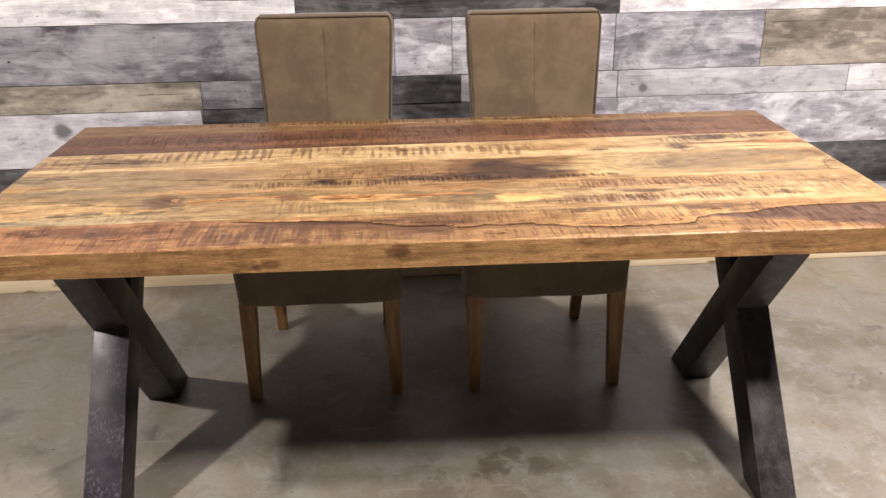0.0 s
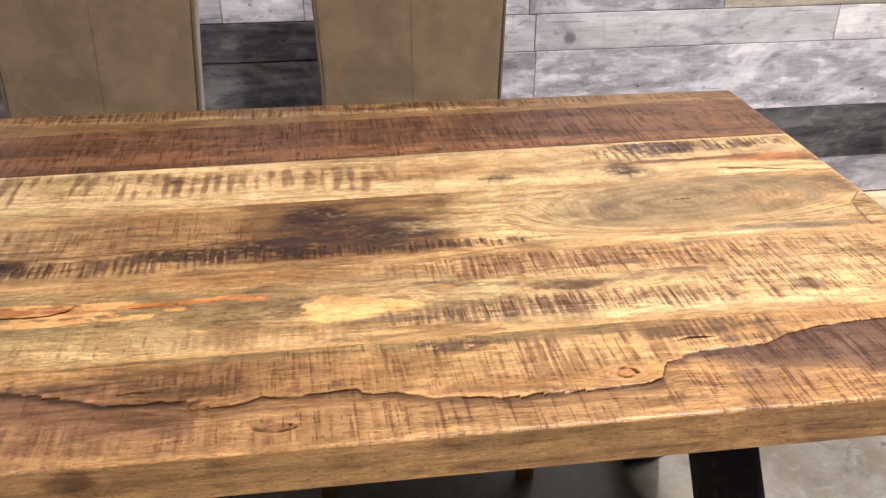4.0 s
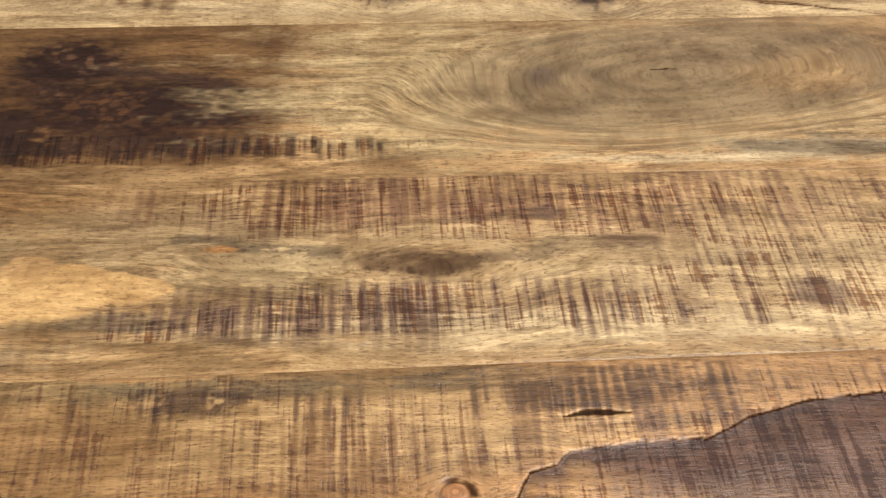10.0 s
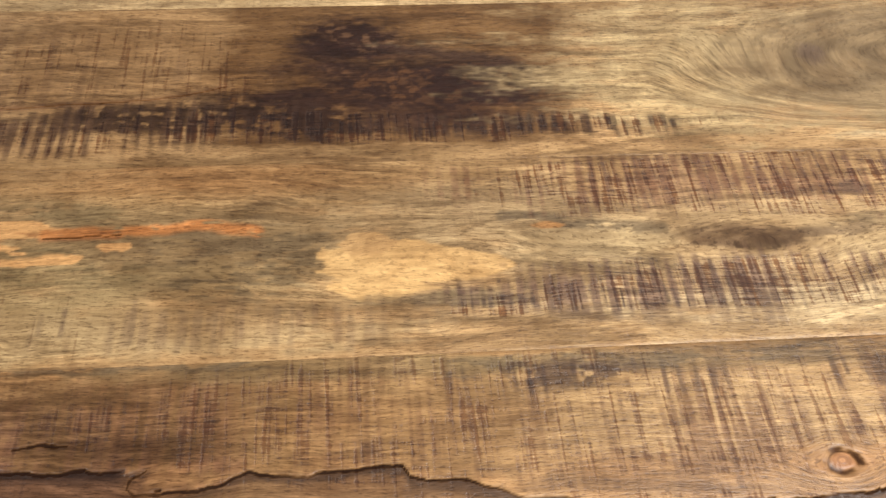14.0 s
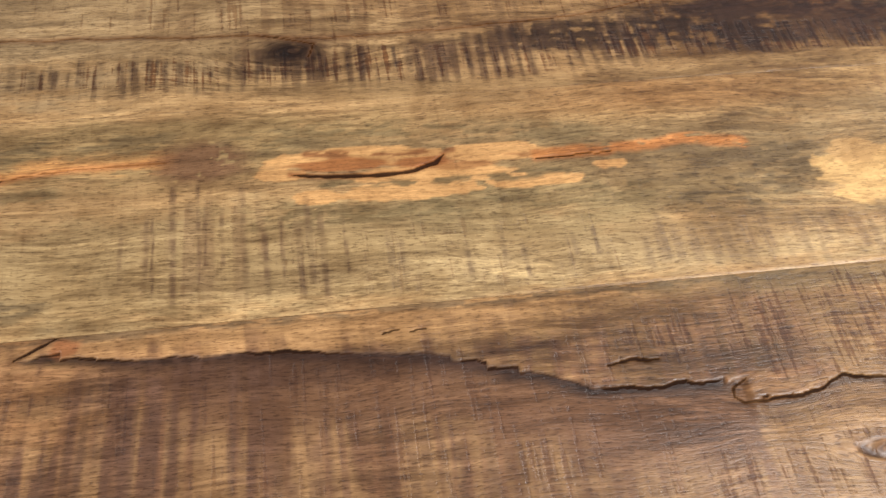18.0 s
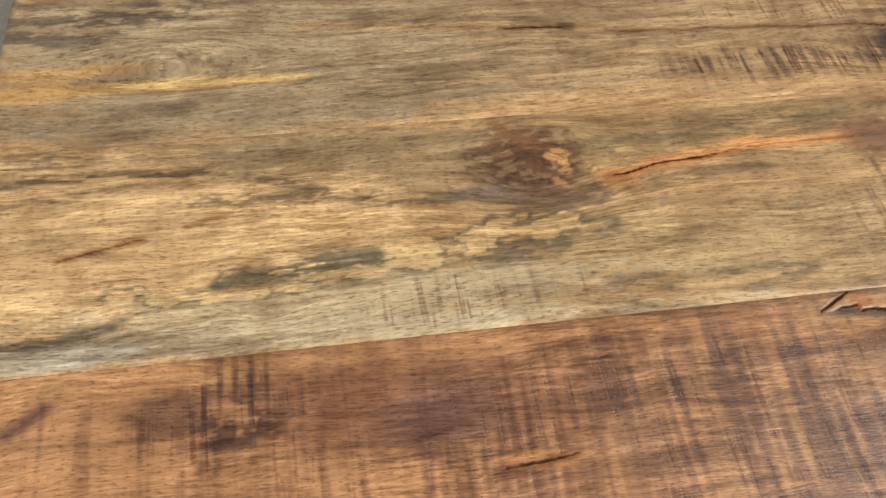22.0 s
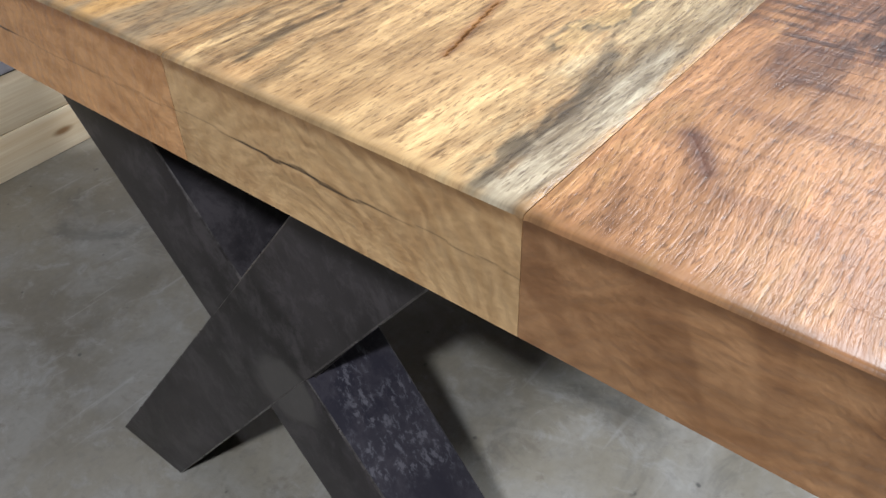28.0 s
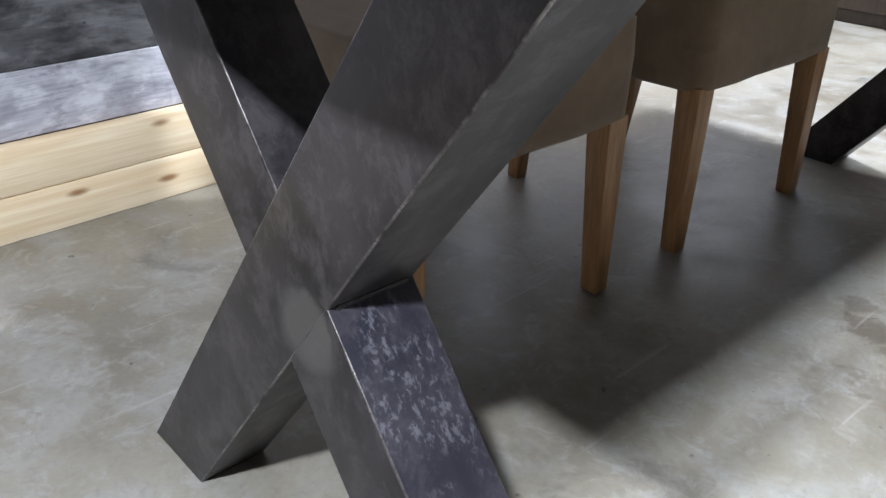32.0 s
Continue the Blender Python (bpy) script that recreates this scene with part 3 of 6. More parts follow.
        saw = np.abs(((self.x * 42 + 1.3 * fbm(self.x * 9, 0 * self.x, self.seed + 35, 2)) % 1.0)) - 0.5
        bite = step(fbm(self.x * 14, 0 * self.x, self.seed + 36, 2), 0.42, 0.62)
        edge = np.interp(self.x, px, py) + rugged * (0.006 * teeth + 0.0045 * saw * bite)
        slope = np.clip(np.hypot(1.0, np.gradient(edge[0]) / np.gradient(self.x[0])), 1.0, 2.5)
        slope = np.convolve(np.pad(slope, 3, mode="edge"), np.ones(7) / 7, mode="valid")[None]
        d = (edge - self.y) / slope
        wide = np.interp(self.x, px, py) - self.y
        inside = step(self.x, px[0] - 0.004, px[0] + 0.004) * (1 - step(self.x, px[-1] - 0.002, px[-1] + 0.004))
        below = inside * step(d, -0.0004, 0.0006)
        taper = step(self.x - px[0] - slant * wide + 0.12 * self.rag, -0.02, 0.07)
        self.paint(below * taper * (1 - step(wide, reach * 0.45, reach * (1 + 0.8 * self.rag))) * 0.92, colour)
        # shade of the drop below the edge, painted over the wood colour
        self.paint(below * shade * (1 - step(wide, 0.002, 0.012 * (1 + 1.2 * self.rag))), (0.028, 0.014, 0.010))
        w = width * (0.55 + 0.9 * fbm(self.x * 26, 0 * self.x, self.seed + 37, 2))
        hit = inside * (1 - step(np.abs(d - 0.0006), w * 0.25, w * 1.3)) * (0.3 + 0.7 * step(fbm(self.x * 33, 0 * self.x, self.seed + 38, 2), 0.3, 0.6))
        self.crack = np.maximum(self.crack, hit * np.clip(shade + 0.35, 0, 1))
        self.depth = np.maximum(self.depth, below * 0.0014 * (1 - step(wide, 0.004, 0.03)))
        # a paler lip behind the line
        lip = inside * step(-d, 0.0002, 0.0012) * (1 - step(-d, 0.003, 0.010))
        self.tint = self.tint * (1 + 0.22 * lip[..., None])

    def bars(self, cx, cy, rx, ry, gap, colour, amount=0.6, soft=0.4):
        """Soft stains across the grain, left by the saw, at about gap metres."""
        wave = np.sin(self.x * 6.283 / gap + 9 * fbm(self.x * 14, self.y * 5, self.seed + 61, 2) + 4 * self.y)
        wave = 0.5 * wave + 2.4 * (fbm(self.x * 62, self.y * 11, self.seed + 62, 3) - 0.5) + 1.3 * (fbm(self.x * 14, self.y * 20, self.seed + 63, 2) - 0.5)
        self.paint(amount * step(wave, 0.0, 0.62) * self.mask(cx, cy, rx, ry, soft, 0.8), colour)

    def strokes(self, x0, x1, y0, y1, count, colour, seed, amount=0.7, width=0.0013):
        """Single saw strokes across the grain, uneven in length and spacing."""
        rng = random.Random(seed)
        broken = 0.45 + 0.55 * step(fbm(self.x * 40, self.y * 240, self.seed + 98, 2), 0.36, 0.58)
        for i in range(count):
            cx = x0 + (x1 - x0) * (i + rng.uniform(0.1, 0.9)) / count
            low = y0 + (y1 - y0) * rng.uniform(0.0, 0.35)
            high = y1 - (y1 - y0) * rng.uniform(0.0, 0.45)
            w = width * rng.uniform(0.6, 1.5)
            d = np.abs(self.x - cx + 0.05 * (self.y - y0))
            along = step(self.y, low - 0.003, low + 0.003) * (1 - step(self.y, high - 0.004, high + 0.004))
            self.paint(amount * rng.uniform(0.45, 1.0) * (1 - step(d, w * 0.5, w * 1.6)) * along * broken, colour)

    def mottle(self, cx, cy, rx, ry, colour, amount=0.9, cover=0.5):
        """Broken dark patches."""
        self.paint(amount * step(self.chunk, 0.955 - cover, 1.025 - cover) * self.mask(cx, cy, rx, ry, 0.5, 0.7), colour)

    def smudge(self, cx, cy, rx, ry, colour, amount=0.9, cover=0.5):
        """Soft-edged dark lumps that run together."""
        lump = 0.65 * fbm(self.x * 34, self.y * 62, self.seed + 95, 3) + 0.35 * fbm(self.x * 110, self.y * 200, self.seed + 96, 3)
        self.paint(amount * step(lump, 0.94 - cover, 1.06 - cover) * self.mask(cx, cy, rx, ry, 0.5, 0.6), colour)

    def trail(self, points, width, colour, amount=0.8, cover=0.5):
        """Ragged flecks strung along a line of points."""
        d = self.near(points, 0.003) / width + 1.1 * self.rag + self.grit
        n = 0.6 * fbm(self.x * 75, self.y * 330, self.seed + 75, 3) + 0.4 * fbm(self.x * 24, self.y * 110, self.seed + 76, 2)
        self.paint(amount * step(n, 0.955 - cover, 1.015 - cover) * (1 - step(d, 0.35, 1.35)), colour)

    def knot(self, cx, cy, rx, ry, dark=BROWN, amount=0.9, swell=1.0):
        """A knot: the grain swells round it, its heart is dark."""
        dx, dy = (self.x - cx) / (rx * 3.2), (self.y - cy) / (ry * 3.2)
        pull = np.exp(-(dx * dx + dy * dy))
        d = np.sqrt(((self.x - cx) / rx) ** 2 + ((self.y - cy) / ry) ** 2)
        self.v = self.v * (1 - pull * swell) + (cy + d * ry * 0.55) * pull * swell
        self.u = self.u * (1 - 0.6 * pull * swell) + cx * 0.6 * pull * swell
        self.blob(cx, cy, rx * 2.0, ry * 1.7, tuple(c * 1.6 for c in dark), 0.5 * amount, 0.6, 1.3)
        self.blob(cx, cy, rx * 0.9, ry * 0.8, tuple(c * 0.7 for c in dark), 0.85 * amount, 0.5, 1.4)

    def ringed_knot(self, cx, cy, rx, ry, heart):
        """A small knot with a dark broken rim round a raw heart."""
        self.knot(cx, cy, rx * 0.8, ry * 0.8, heart, 0.5)
        d = np.hypot((self.x - cx) / rx, (self.y - cy) / ry) + 0.5 * self.grit
        self.paint(0.9 * (1 - step(d, 0.6, 0.9)), heart)
        rim = (1 - step(np.abs(d - 1.0), 0.10, 0.42)) * (0.35 + 0.65 * step(fbm(self.x * 90, self.y * 120, self.seed + 45, 2), 0.35, 0.55))
        self.paint(0.92 * rim, (0.06, 0.027, 0.014))
        self.crack = np.maximum(self.crack, 0.55 * rim * step(self.x - cx, -rx, rx * 0.4))
        self.depth = np.maximum(self.depth, 0.0008 * rim)

    def swell(self, cx, cy, rx, ry, amount=0.75):
        """The grain parts and runs round a place."""
        pull = amount * np.exp(-(((self.x - cx) / rx) ** 2 + ((self.y - cy) / ry) ** 2))
        self.v = self.v - (self.y - cy) * pull

    def chips(self, points, count, rx, ry, spread, colour, rim, seed, amount=0.95):
        """Scalloped pale chips strung along a line, each with a dark stained rim."""
        rng = random.Random(seed)
        best = np.full(self.x.shape, 9.0)
        for i in range(count):
            f = (i + rng.random()) / count * (len(points) - 1)
            k = min(int(f), len(points) - 2)
            (ax, ay), (bx, by) = points[k], points[k + 1]
            cx, cy = ax + (bx - ax) * (f - k), ay + (by - ay) * (f - k) + rng.uniform(-spread, spread)
            w, h = rx * rng.uniform(0.5, 1.4), ry * rng.uniform(0.6, 1.4)
            best = np.minimum(best, np.hypot((self.x - cx) / w, (self.y - cy) / h))
        d = best + 1.5 * self.grit + 0.7 * self.rag
        edge = fbm(self.x * 70, self.y * 160, self.seed + 91, 3)
        self.paint(0.8 * (1 - step(d, 1.1, 1.9)) * step(edge, 0.44, 0.60), rim)
        self.paint(amount * (1 - step(d, 0.88, 1.02)), colour)

    def figure(self, cx, cy, rx, ry, colour):
        """A long smooth oval of nested rings in the grain."""
        bend = 0.14 * (fbm(self.x * 6, self.y * 16, self.seed + 8, 3) - 0.5)
        dx, dy = (self.x - cx) / rx, (self.y - cy - 0.10 * (self.x - cx)) / ry
        d = np.hypot(dx, dy) + bend
        m = 1 - step(d + 0.3 * self.grit + 0.25 * self.rag, 0.66, 1.08)
        self.paint(0.85 * m, colour)
        ring = np.sin(40 * d + 5 * fbm(self.x * 9, self.y * 9, self.seed + 10, 2))
        lines = step(ring + 1.2 * (fbm(self.x * 22, self.y * 90, self.seed + 18, 2) - 0.5), 0.1, 0.9)
        out = (1 - step(d, 0.9, 1.7)) * (0.35 + 0.65 * step(-dx, -0.5, 0.2))
        self.tint = self.tint * (1 - (0.16 * lines * out)[..., None])
        # two soft eyes inside
        for ex, ey, w, h, dark in ((-0.44, -0.12, 0.16, 0.34, 0.62), (0.50, -0.02, 0.24, 0.42, 0.78)):
            e = np.hypot((dx - ex) / w, (dy - ey) / h) + 2.5 * bend
            self.paint(0.55 * (1 - step(np.abs(e - 1.0), 0.06, 0.42)), tuple(c * dark for c in colour))
            self.paint(0.30 * (1 - step(e, 0.3, 0.8)), tuple(c * 1.35 for c in colour))
        self.still = np.maximum(self.still, 0.62 * m)
        pull = 1 - step(d, 0.70, 1.12)
        self.v = self.v * (1 - pull) + (cy + 0.036 * d) * pull


EDGE_LEFT = [(-0.421, 0.136), (-0.388, 0.134), (-0.357, 0.129), (-0.289, 0.127), (-0.204, 0.119), (-0.162, 0.111), (-0.136, 0.101), (-0.117, 0.098), (-0.088, 0.085), (-0.039, 0.083), (0.004, 0.081)]
EDGE_MID = [(0.012, 0.068), (0.042, 0.071), (0.068, 0.078), (0.105, 0.076), (0.138, 0.079), (0.160, 0.080), (0.165, 0.072), (0.196, 0.069), (0.230, 0.058), (0.307, 0.049), (0.394, 0.049), (0.445, 0.052), (0.470, 0.058)]
EDGE_RIGHT = [(0.470, 0.058), (0.478, 0.074), (0.484, 0.084), (0.502, 0.087), (0.511, 0.097), (0.545, 0.100), (0.604, 0.103), (0.635, 0.117), (0.680, 0.128), (0.732, 0.133), (0.775, 0.134), (0.93, 0.138)]


def front_board(b):
    b.blob(-0.62, 0.07, 0.42, 0.11, (0.40, 0.205, 0.09), 0.95, 0.35)
    b.blob(-0.20, 0.05, 0.30, 0.07, (0.31, 0.178, 0.08), 0.9, 0.4)
    b.blob(0.2, 0.115, 0.33, 0.04, (0.42, 0.262, 0.11), 0.9)
    b.blob(0.40, 0.11, 0.16, 0.03, (0.51, 0.33, 0.145), 0.75)
    b.blob(0.30, 0.03, 0.24, 0.04, (0.38, 0.228, 0.10), 0.8)
    b.blob(-0.01, 0.108, 0.13, 0.040, (0.125, 0.062, 0.024), 0.9, 0.6, 0.7)
    b.blob(-0.25, 0.14, 0.16, 0.014, (0.44, 0.25, 0.105), 0.9, 0.4)
    b.blob(0.16, 0.105, 0.10, 0.03, (0.32, 0.175, 0.066), 0.7, 0.5)
    b.bars(0.22, 0.115, 0.34, 0.050, 0.011, (0.22, 0.115, 0.048), 0.7, 0.5)
    b.bars(0.28, 0.11, 0.30, 0.050, 0.0065, (0.24, 0.125, 0.052), 0.6, 0.5)
    b.bars(0.30, 0.135, 0.10, 0.012, 0.011, (0.11, 0.062, 0.034), 0.7)
    b.bars(0.55, 0.138, 0.14, 0.014, 0.010, (0.13, 0.072, 0.036), 0.7)
    b.bars(-0.55, 0.07, 0.45, 0.085, 0.022, (0.20, 0.095, 0.05), 0.55, 0.5)
    b.blob(-0.50, 0.055, 0.09, 0.020, (0.44, 0.24, 0.105), 0.6, 0.5)
    b.bars(-0.45, 0.05, 0.45, 0.065, 0.009, (0.20, 0.095, 0.052), 0.5, 0.5)
    b.bars(-0.22, 0.07, 0.22, 0.06, 0.016, (0.14, 0.07, 0.038), 0.55, 0.5)
    b.bars(0.25, 0.025, 0.30, 0.03, 0.014, (0.22, 0.11, 0.048), 0.5, 0.5)
    b.blob(-0.70, 0.10, 0.12, 0.03, (0.20, 0.088, 0.045), 0.7)
    b.blob(-0.67, 0.09, 0.03, 0.02, (0.11, 0.058, 0.05), 0.6, 0.6)
    b.blob(-0.90, 0.05, 0.05, 0.03, (0.36, 0.165, 0.065), 0.6)
    b.blob(0.10, 0.148, 0.16, 0.008, OLIVE, 0.45)
    b.blob(0.36, 0.150, 0.16, 0.010, (0.21, 0.145, 0.065), 0.5)
    b.trail([(0.20, 0.145), (0.45, 0.152)], 0.007, (0.12, 0.0864, 0.0486), 0.595, 0.5)
    b.trail([(-0.45, 0.146), (-0.10, 0.150), (0.08, 0.153)], 0.005, (0.12, 0.0864, 0.0497), 0.637, 0.55)
    b.marks(-0.55, 0.06, 0.42, 0.085, 0.42, 0.5)
    b.marks(-0.20, 0.07, 0.22, 0.075, 0.42, 0.5)
    b.marks(0.27, 0.11, 0.36, 0.055, 0.56, 0.4)
    b.marks(0.25, 0.03, 0.30, 0.04, 0.6, 0.4)
    b.marks(-0.79, 0.10, 0.05, 0.035, 0.6)
    b.strokes(0.10, 0.46, 0.055, 0.150, 46, (0.20, 0.10, 0.045), 41, 0.6, 0.0011)
    b.strokes(-0.10, 0.16, 0.085, 0.150, 24, (0.18, 0.09, 0.042), 42, 0.5, 0.0013)
    b.strokes(0.46, 0.80, 0.120, 0.162, 40, (0.12, 0.065, 0.035), 43, 0.75, 0.0013)
    b.strokes(-0.90, -0.45, 0.005, 0.125, 40, (0.17, 0.08, 0.042), 44, 0.55, 0.0018)
    b.strokes(-0.45, -0.05, 0.005, 0.100, 36, (0.12, 0.06, 0.038), 45, 0.6, 0.0020)
    b.live_edge(EDGE_RIGHT, PLUM, 0.30, 0.0009, 0.45, 2.4, 0.3)
    b.live_edge(EDGE_LEFT, (0.165, 0.082, 0.042), 0.07, 0.0009, 0.9)
    b.live_edge(EDGE_MID, (0.25, 0.135, 0.06), 0.03, 0.0010, 0.7)
    b.marks(0.72, 0.05, 0.26, 0.10, 0.85)
    b.bars(0.72, 0.06, 0.25, 0.08, 0.013, (0.19, 0.105, 0.07), 0.5, 0.4)
    b.blob(-0.27, 0.112, 0.14, 0.012, (0.06, 0.028, 0.018), 0.6, 0.6, 1.2)
    b.line([(-0.425, 0.133), (-0.401, 0.147)], 0.0016, BROWN, 0.006)
    b.blob(-0.396, 0.139, 0.009, 0.005, (0.33, 0.13, 0.05), 0.9, 0.3)
    b.line([(-0.209, 0.131), (-0.199, 0.133)], 0.0014)
    b.line([(-0.192, 0.130), (-0.182, 0.132)], 0.0014)
    b.line([(-0.076, 0.098), (-0.058, 0.1005), (-0.044, 0.100)], 0.0018)
    b.line([(0.510, 0.120), (0.530, 0.123), (0.556, 0.122)], 0.0026)
    b.line([(-0.643, 0.054), (-0.625, 0.057), (-0.605, 0.062)], 0.0010, (0.13, 0.055, 0.022), 0.007, 0.5)
    b.blob(-0.79, 0.086, 0.014, 0.004, (0.07, 0.035, 0.03), 0.8, 0.4)
    b.line([(-0.910, 0.105), (-0.901, 0.111), (-0.893, 0.118)], 0.0016, (0.085, 0.04, 0.036), 0.0095, 0.25, 0.002, 0.0005)
    b.blob(-0.298, 0.010, 0.016, 0.004, AMBER, 0.9, 0.3, 0.3)
    b.blob(-0.29, 0.018, 0.03, 0.006, (0.14, 0.06, 0.03), 0.6, 0.4)
    b.mottle(0.275, 0.137, 0.05, 0.010, (0.09, 0.05, 0.03), 0.8, 0.56)
    b.bars(0.27, 0.135, 0.06, 0.012, 0.009, (0.07, 0.04, 0.028), 0.85)
    b.bars(0.50, 0.134, 0.05, 0.012, 0.009, (0.12, 0.066, 0.032), 0.8)
    b.bars(0.59, 0.150, 0.07, 0.010, 0.009, (0.12, 0.066, 0.032), 0.8)
    b.blob(-0.827, 0.106, 0.018, 0.012, (0.12, 0.055, 0.03), 0.7, 0.5)
    b.bars(-0.782, 0.110, 0.030, 0.026, 0.009, (0.10, 0.05, 0.028), 0.9, 0.4)
    b.mottle(-0.782, 0.100, 0.028, 0.016, (0.08, 0.036, 0.022), 0.85, 0.55)
    b.blob(-0.675, 0.086, 0.036, 0.016, (0.16, 0.082, 0.055), 0.5, 0.6)
    b.bars(-0.640, 0.080, 0.055, 0.040, 0.010, (0.14, 0.062, 0.034), 0.75, 0.5)
    b.bars(-0.45, 0.085, 0.12, 0.050, 0.013, (0.12, 0.062, 0.04), 0.6, 0.5)
    b.bars(-0.33, 0.060, 0.08, 0.060, 0.012, (0.125, 0.065, 0.042), 0.6, 0.5)
    b.blob(-0.617, 0.058, 0.024, 0.006, (0.42, 0.20, 0.075), 0.8, 0.3)
    b.line([(-0.640, 0.055), (-0.62, 0.0575), (-0.598, 0.060)], 0.0016, (0.13, 0.05, 0.022), 0.005, 0.8)
    b.blob(-0.296, 0.027, 0.020, 0.012, (0.15, 0.06, 0.028), 0.75, 0.4, 1.2)
    b.ringed_knot(0.436, 0.072, 0.011, 0.0075, (0.42, 0.20, 0.08))
    b.bars(0.62, 0.118, 0.14, 0.014, 0.009, (0.16, 0.085, 0.045), 0.8)
    b.ringed_knot(0.080, 0.031, 0.017, 0.0055, (0.24, 0.12, 0.05))
    b.knot(0.018, 0.074, 0.010, 0.005, (0.30, 0.15, 0.06), 0.5, 0.5)
    b.line([(0.006, 0.081), (-0.003, 0.076), (-0.004, 0.070), (0.001, 0.066), (0.016, 0.067), (0.032, 0.069)], 0.0010, (0.14, 0.07, 0.03), 0.007, 0.75, 0.0012, 0.001)
    b.knot(0.042, 0.113, 0.005, 0.0025, (0.14, 0.07, 0.03), 0.9, 0.3)
    b.blob(0.139, 0.092, 0.006, 0.004, (0.10, 0.05, 0.03), 0.5)


def amber_board(b):
    # broad grounds
    b.blob(-0.30, 0.19, 0.36, 0.045, (0.39, 0.27, 0.125), 0.9)
    b.blob(-0.02, 0.245, 0.16, 0.045, (0.27, 0.19, 0.085), 0.8, 0.5)
    b.blob(0.08, 0.305, 0.24, 0.022, (0.36, 0.22, 0.09), 0.8, 0.5)
    b.blob(-0.40, 0.285, 0.22, 0.03, (0.30, 0.20, 0.085), 0.85, 0.5)
    b.blob(-0.76, 0.290, 0.20, 0.022, (0.26, 0.185, 0.092), 0.85)
    b.blob(-0.66, 0.265, 0.10, 0.03, (0.30, 0.205, 0.098), 0.85)
    b.blob(-0.86, 0.232, 0.16, 0.050, (0.62, 0.41, 0.19), 0.95, 0.3)
    b.blob(-0.91, 0.20, 0.09, 0.035, (0.64, 0.44, 0.21), 0.85, 0.3)
    b.blob(-0.73, 0.222, 0.09, 0.016, (0.62, 0.40, 0.165), 0.9, 0.2)
    b.blob(-0.75, 0.152, 0.24, 0.010, (0.44, 0.36, 0.22), 0.85)
    b.blob(-0.88, 0.297, 0.08, 0.012, (0.50, 0.33, 0.15), 0.7, 0.4)
    b.blob(0.55, 0.25, 0.42, 0.09, (0.48, 0.33, 0.16), 0.8)
    b.blob(0.62, 0.19, 0.30, 0.014, (0.66, 0.50, 0.27), 0.75)
    b.blob(0.70, 0.24, 0.2, 0.03, (0.55, 0.40, 0.20), 0.6)
    b.blob(0.45, 0.31, 0.25, 0.03, (0.44, 0.27, 0.115), 0.7)
    b.blob(0.30, 0.244, 0.06, 0.02, (0.52, 0.38, 0.19), 0.7)
    b.blob(-0.02, 0.175, 0.20, 0.016, (0.48, 0.34, 0.165), 0.7)
    b.blob(0.02, 0.312, 0.14, 0.018, (0.30, 0.155, 0.058), 0.8, 0.5)
    b.blob(0.02, 0.255, 0.12, 0.03, (0.22, 0.135, 0.06), 0.6, 0.5)
    b.blob(0.03, 0.19, 0.06, 0.02, (0.32, 0.19, 0.08), 0.6, 0.5)
    b.blob(0.22, 0.27, 0.10, 0.03, (0.34, 0.235, 0.115), 0.6, 0.5)
    b.swell(0.43, 0.246, 0.09, 0.030, 0.8)
    b.swell(0.20, 0.228, 0.10, 0.035, 0.7)
    b.swell(0.29, 0.255, 0.06, 0.022, 0.6)
    b.swell(-0.585, 0.262, 0.07, 0.035, 0.8)
    b.blob(-0.87, 0.255, 0.10, 0.034, (0.56, 0.37, 0.17), 0.9, 0.25)
    b.blob(-0.90, 0.296, 0.07, 0.008, (0.58, 0.40, 0.19), 0.85, 0.3)
    b.blob(-0.80, 0.215, 0.12, 0.022, (0.57, 0.385, 0.18), 0.85, 0.25)
    b.blob(-0.88, 0.205, 0.06, 0.020, (0.54, 0.34, 0.155), 0.6, 0.5)
    b.blob(-0.66, 0.235, 0.07, 0.014, (0.55, 0.36, 0.165), 0.85, 0.25)
    b.blob(-0.70, 0.172, 0.18, 0.014, (0.42, 0.33, 0.19), 0.8, 0.3)
    b.blob(-0.92, 0.148, 0.07, 0.008, (0.47, 0.41, 0.29), 0.9, 0.3)
    # grey-green flecks
    b.trail([(0.00, 0.25), (0.10, 0.245), (0.07, 0.22), (0.02, 0.215)], 0.022, (0.144, 0.102, 0.054), 0.637, 0.48)
    b.trail([(-0.05, 0.235), (0.05, 0.262)], 0.016, (0.192, 0.124, 0.0594), 0.595, 0.5)
    b.trail([(0.06, 0.285), (0.25, 0.295), (0.30, 0.27)], 0.014, (0.228, 0.147, 0.0702), 0.552, 0.5)
    b.trail([(-0.28, 0.226), (-0.15, 0.222), (-0.02, 0.228)], 0.010, (0.18, 0.13, 0.0594), 0.637, 0.5)
    b.trail([(-0.30, 0.285), (-0.18, 0.288), (-0.05, 0.278)], 0.012, (0.192, 0.138, 0.0648), 0.637, 0.5)
    b.trail([(-0.54, 0.278), (-0.44, 0.288), (-0.35, 0.290)], 0.011, (0.168, 0.121, 0.0594), 0.637, 0.5)
    b.trail([(-0.50, 0.246), (-0.42, 0.252)], 0.010, (0.192, 0.138, 0.0648), 0.595, 0.5)
    b.trail([(0.24, 0.272), (0.30, 0.262), (0.36, 0.258)], 0.005, (0.12, 0.0847, 0.0486), 0.68, 0.55)
    b.trail([(0.25, 0.236), (0.30, 0.236), (0.355, 0.228), (0.25, 0.212)], 0.011, (0.204, 0.136, 0.0648), 0.595, 0.5)
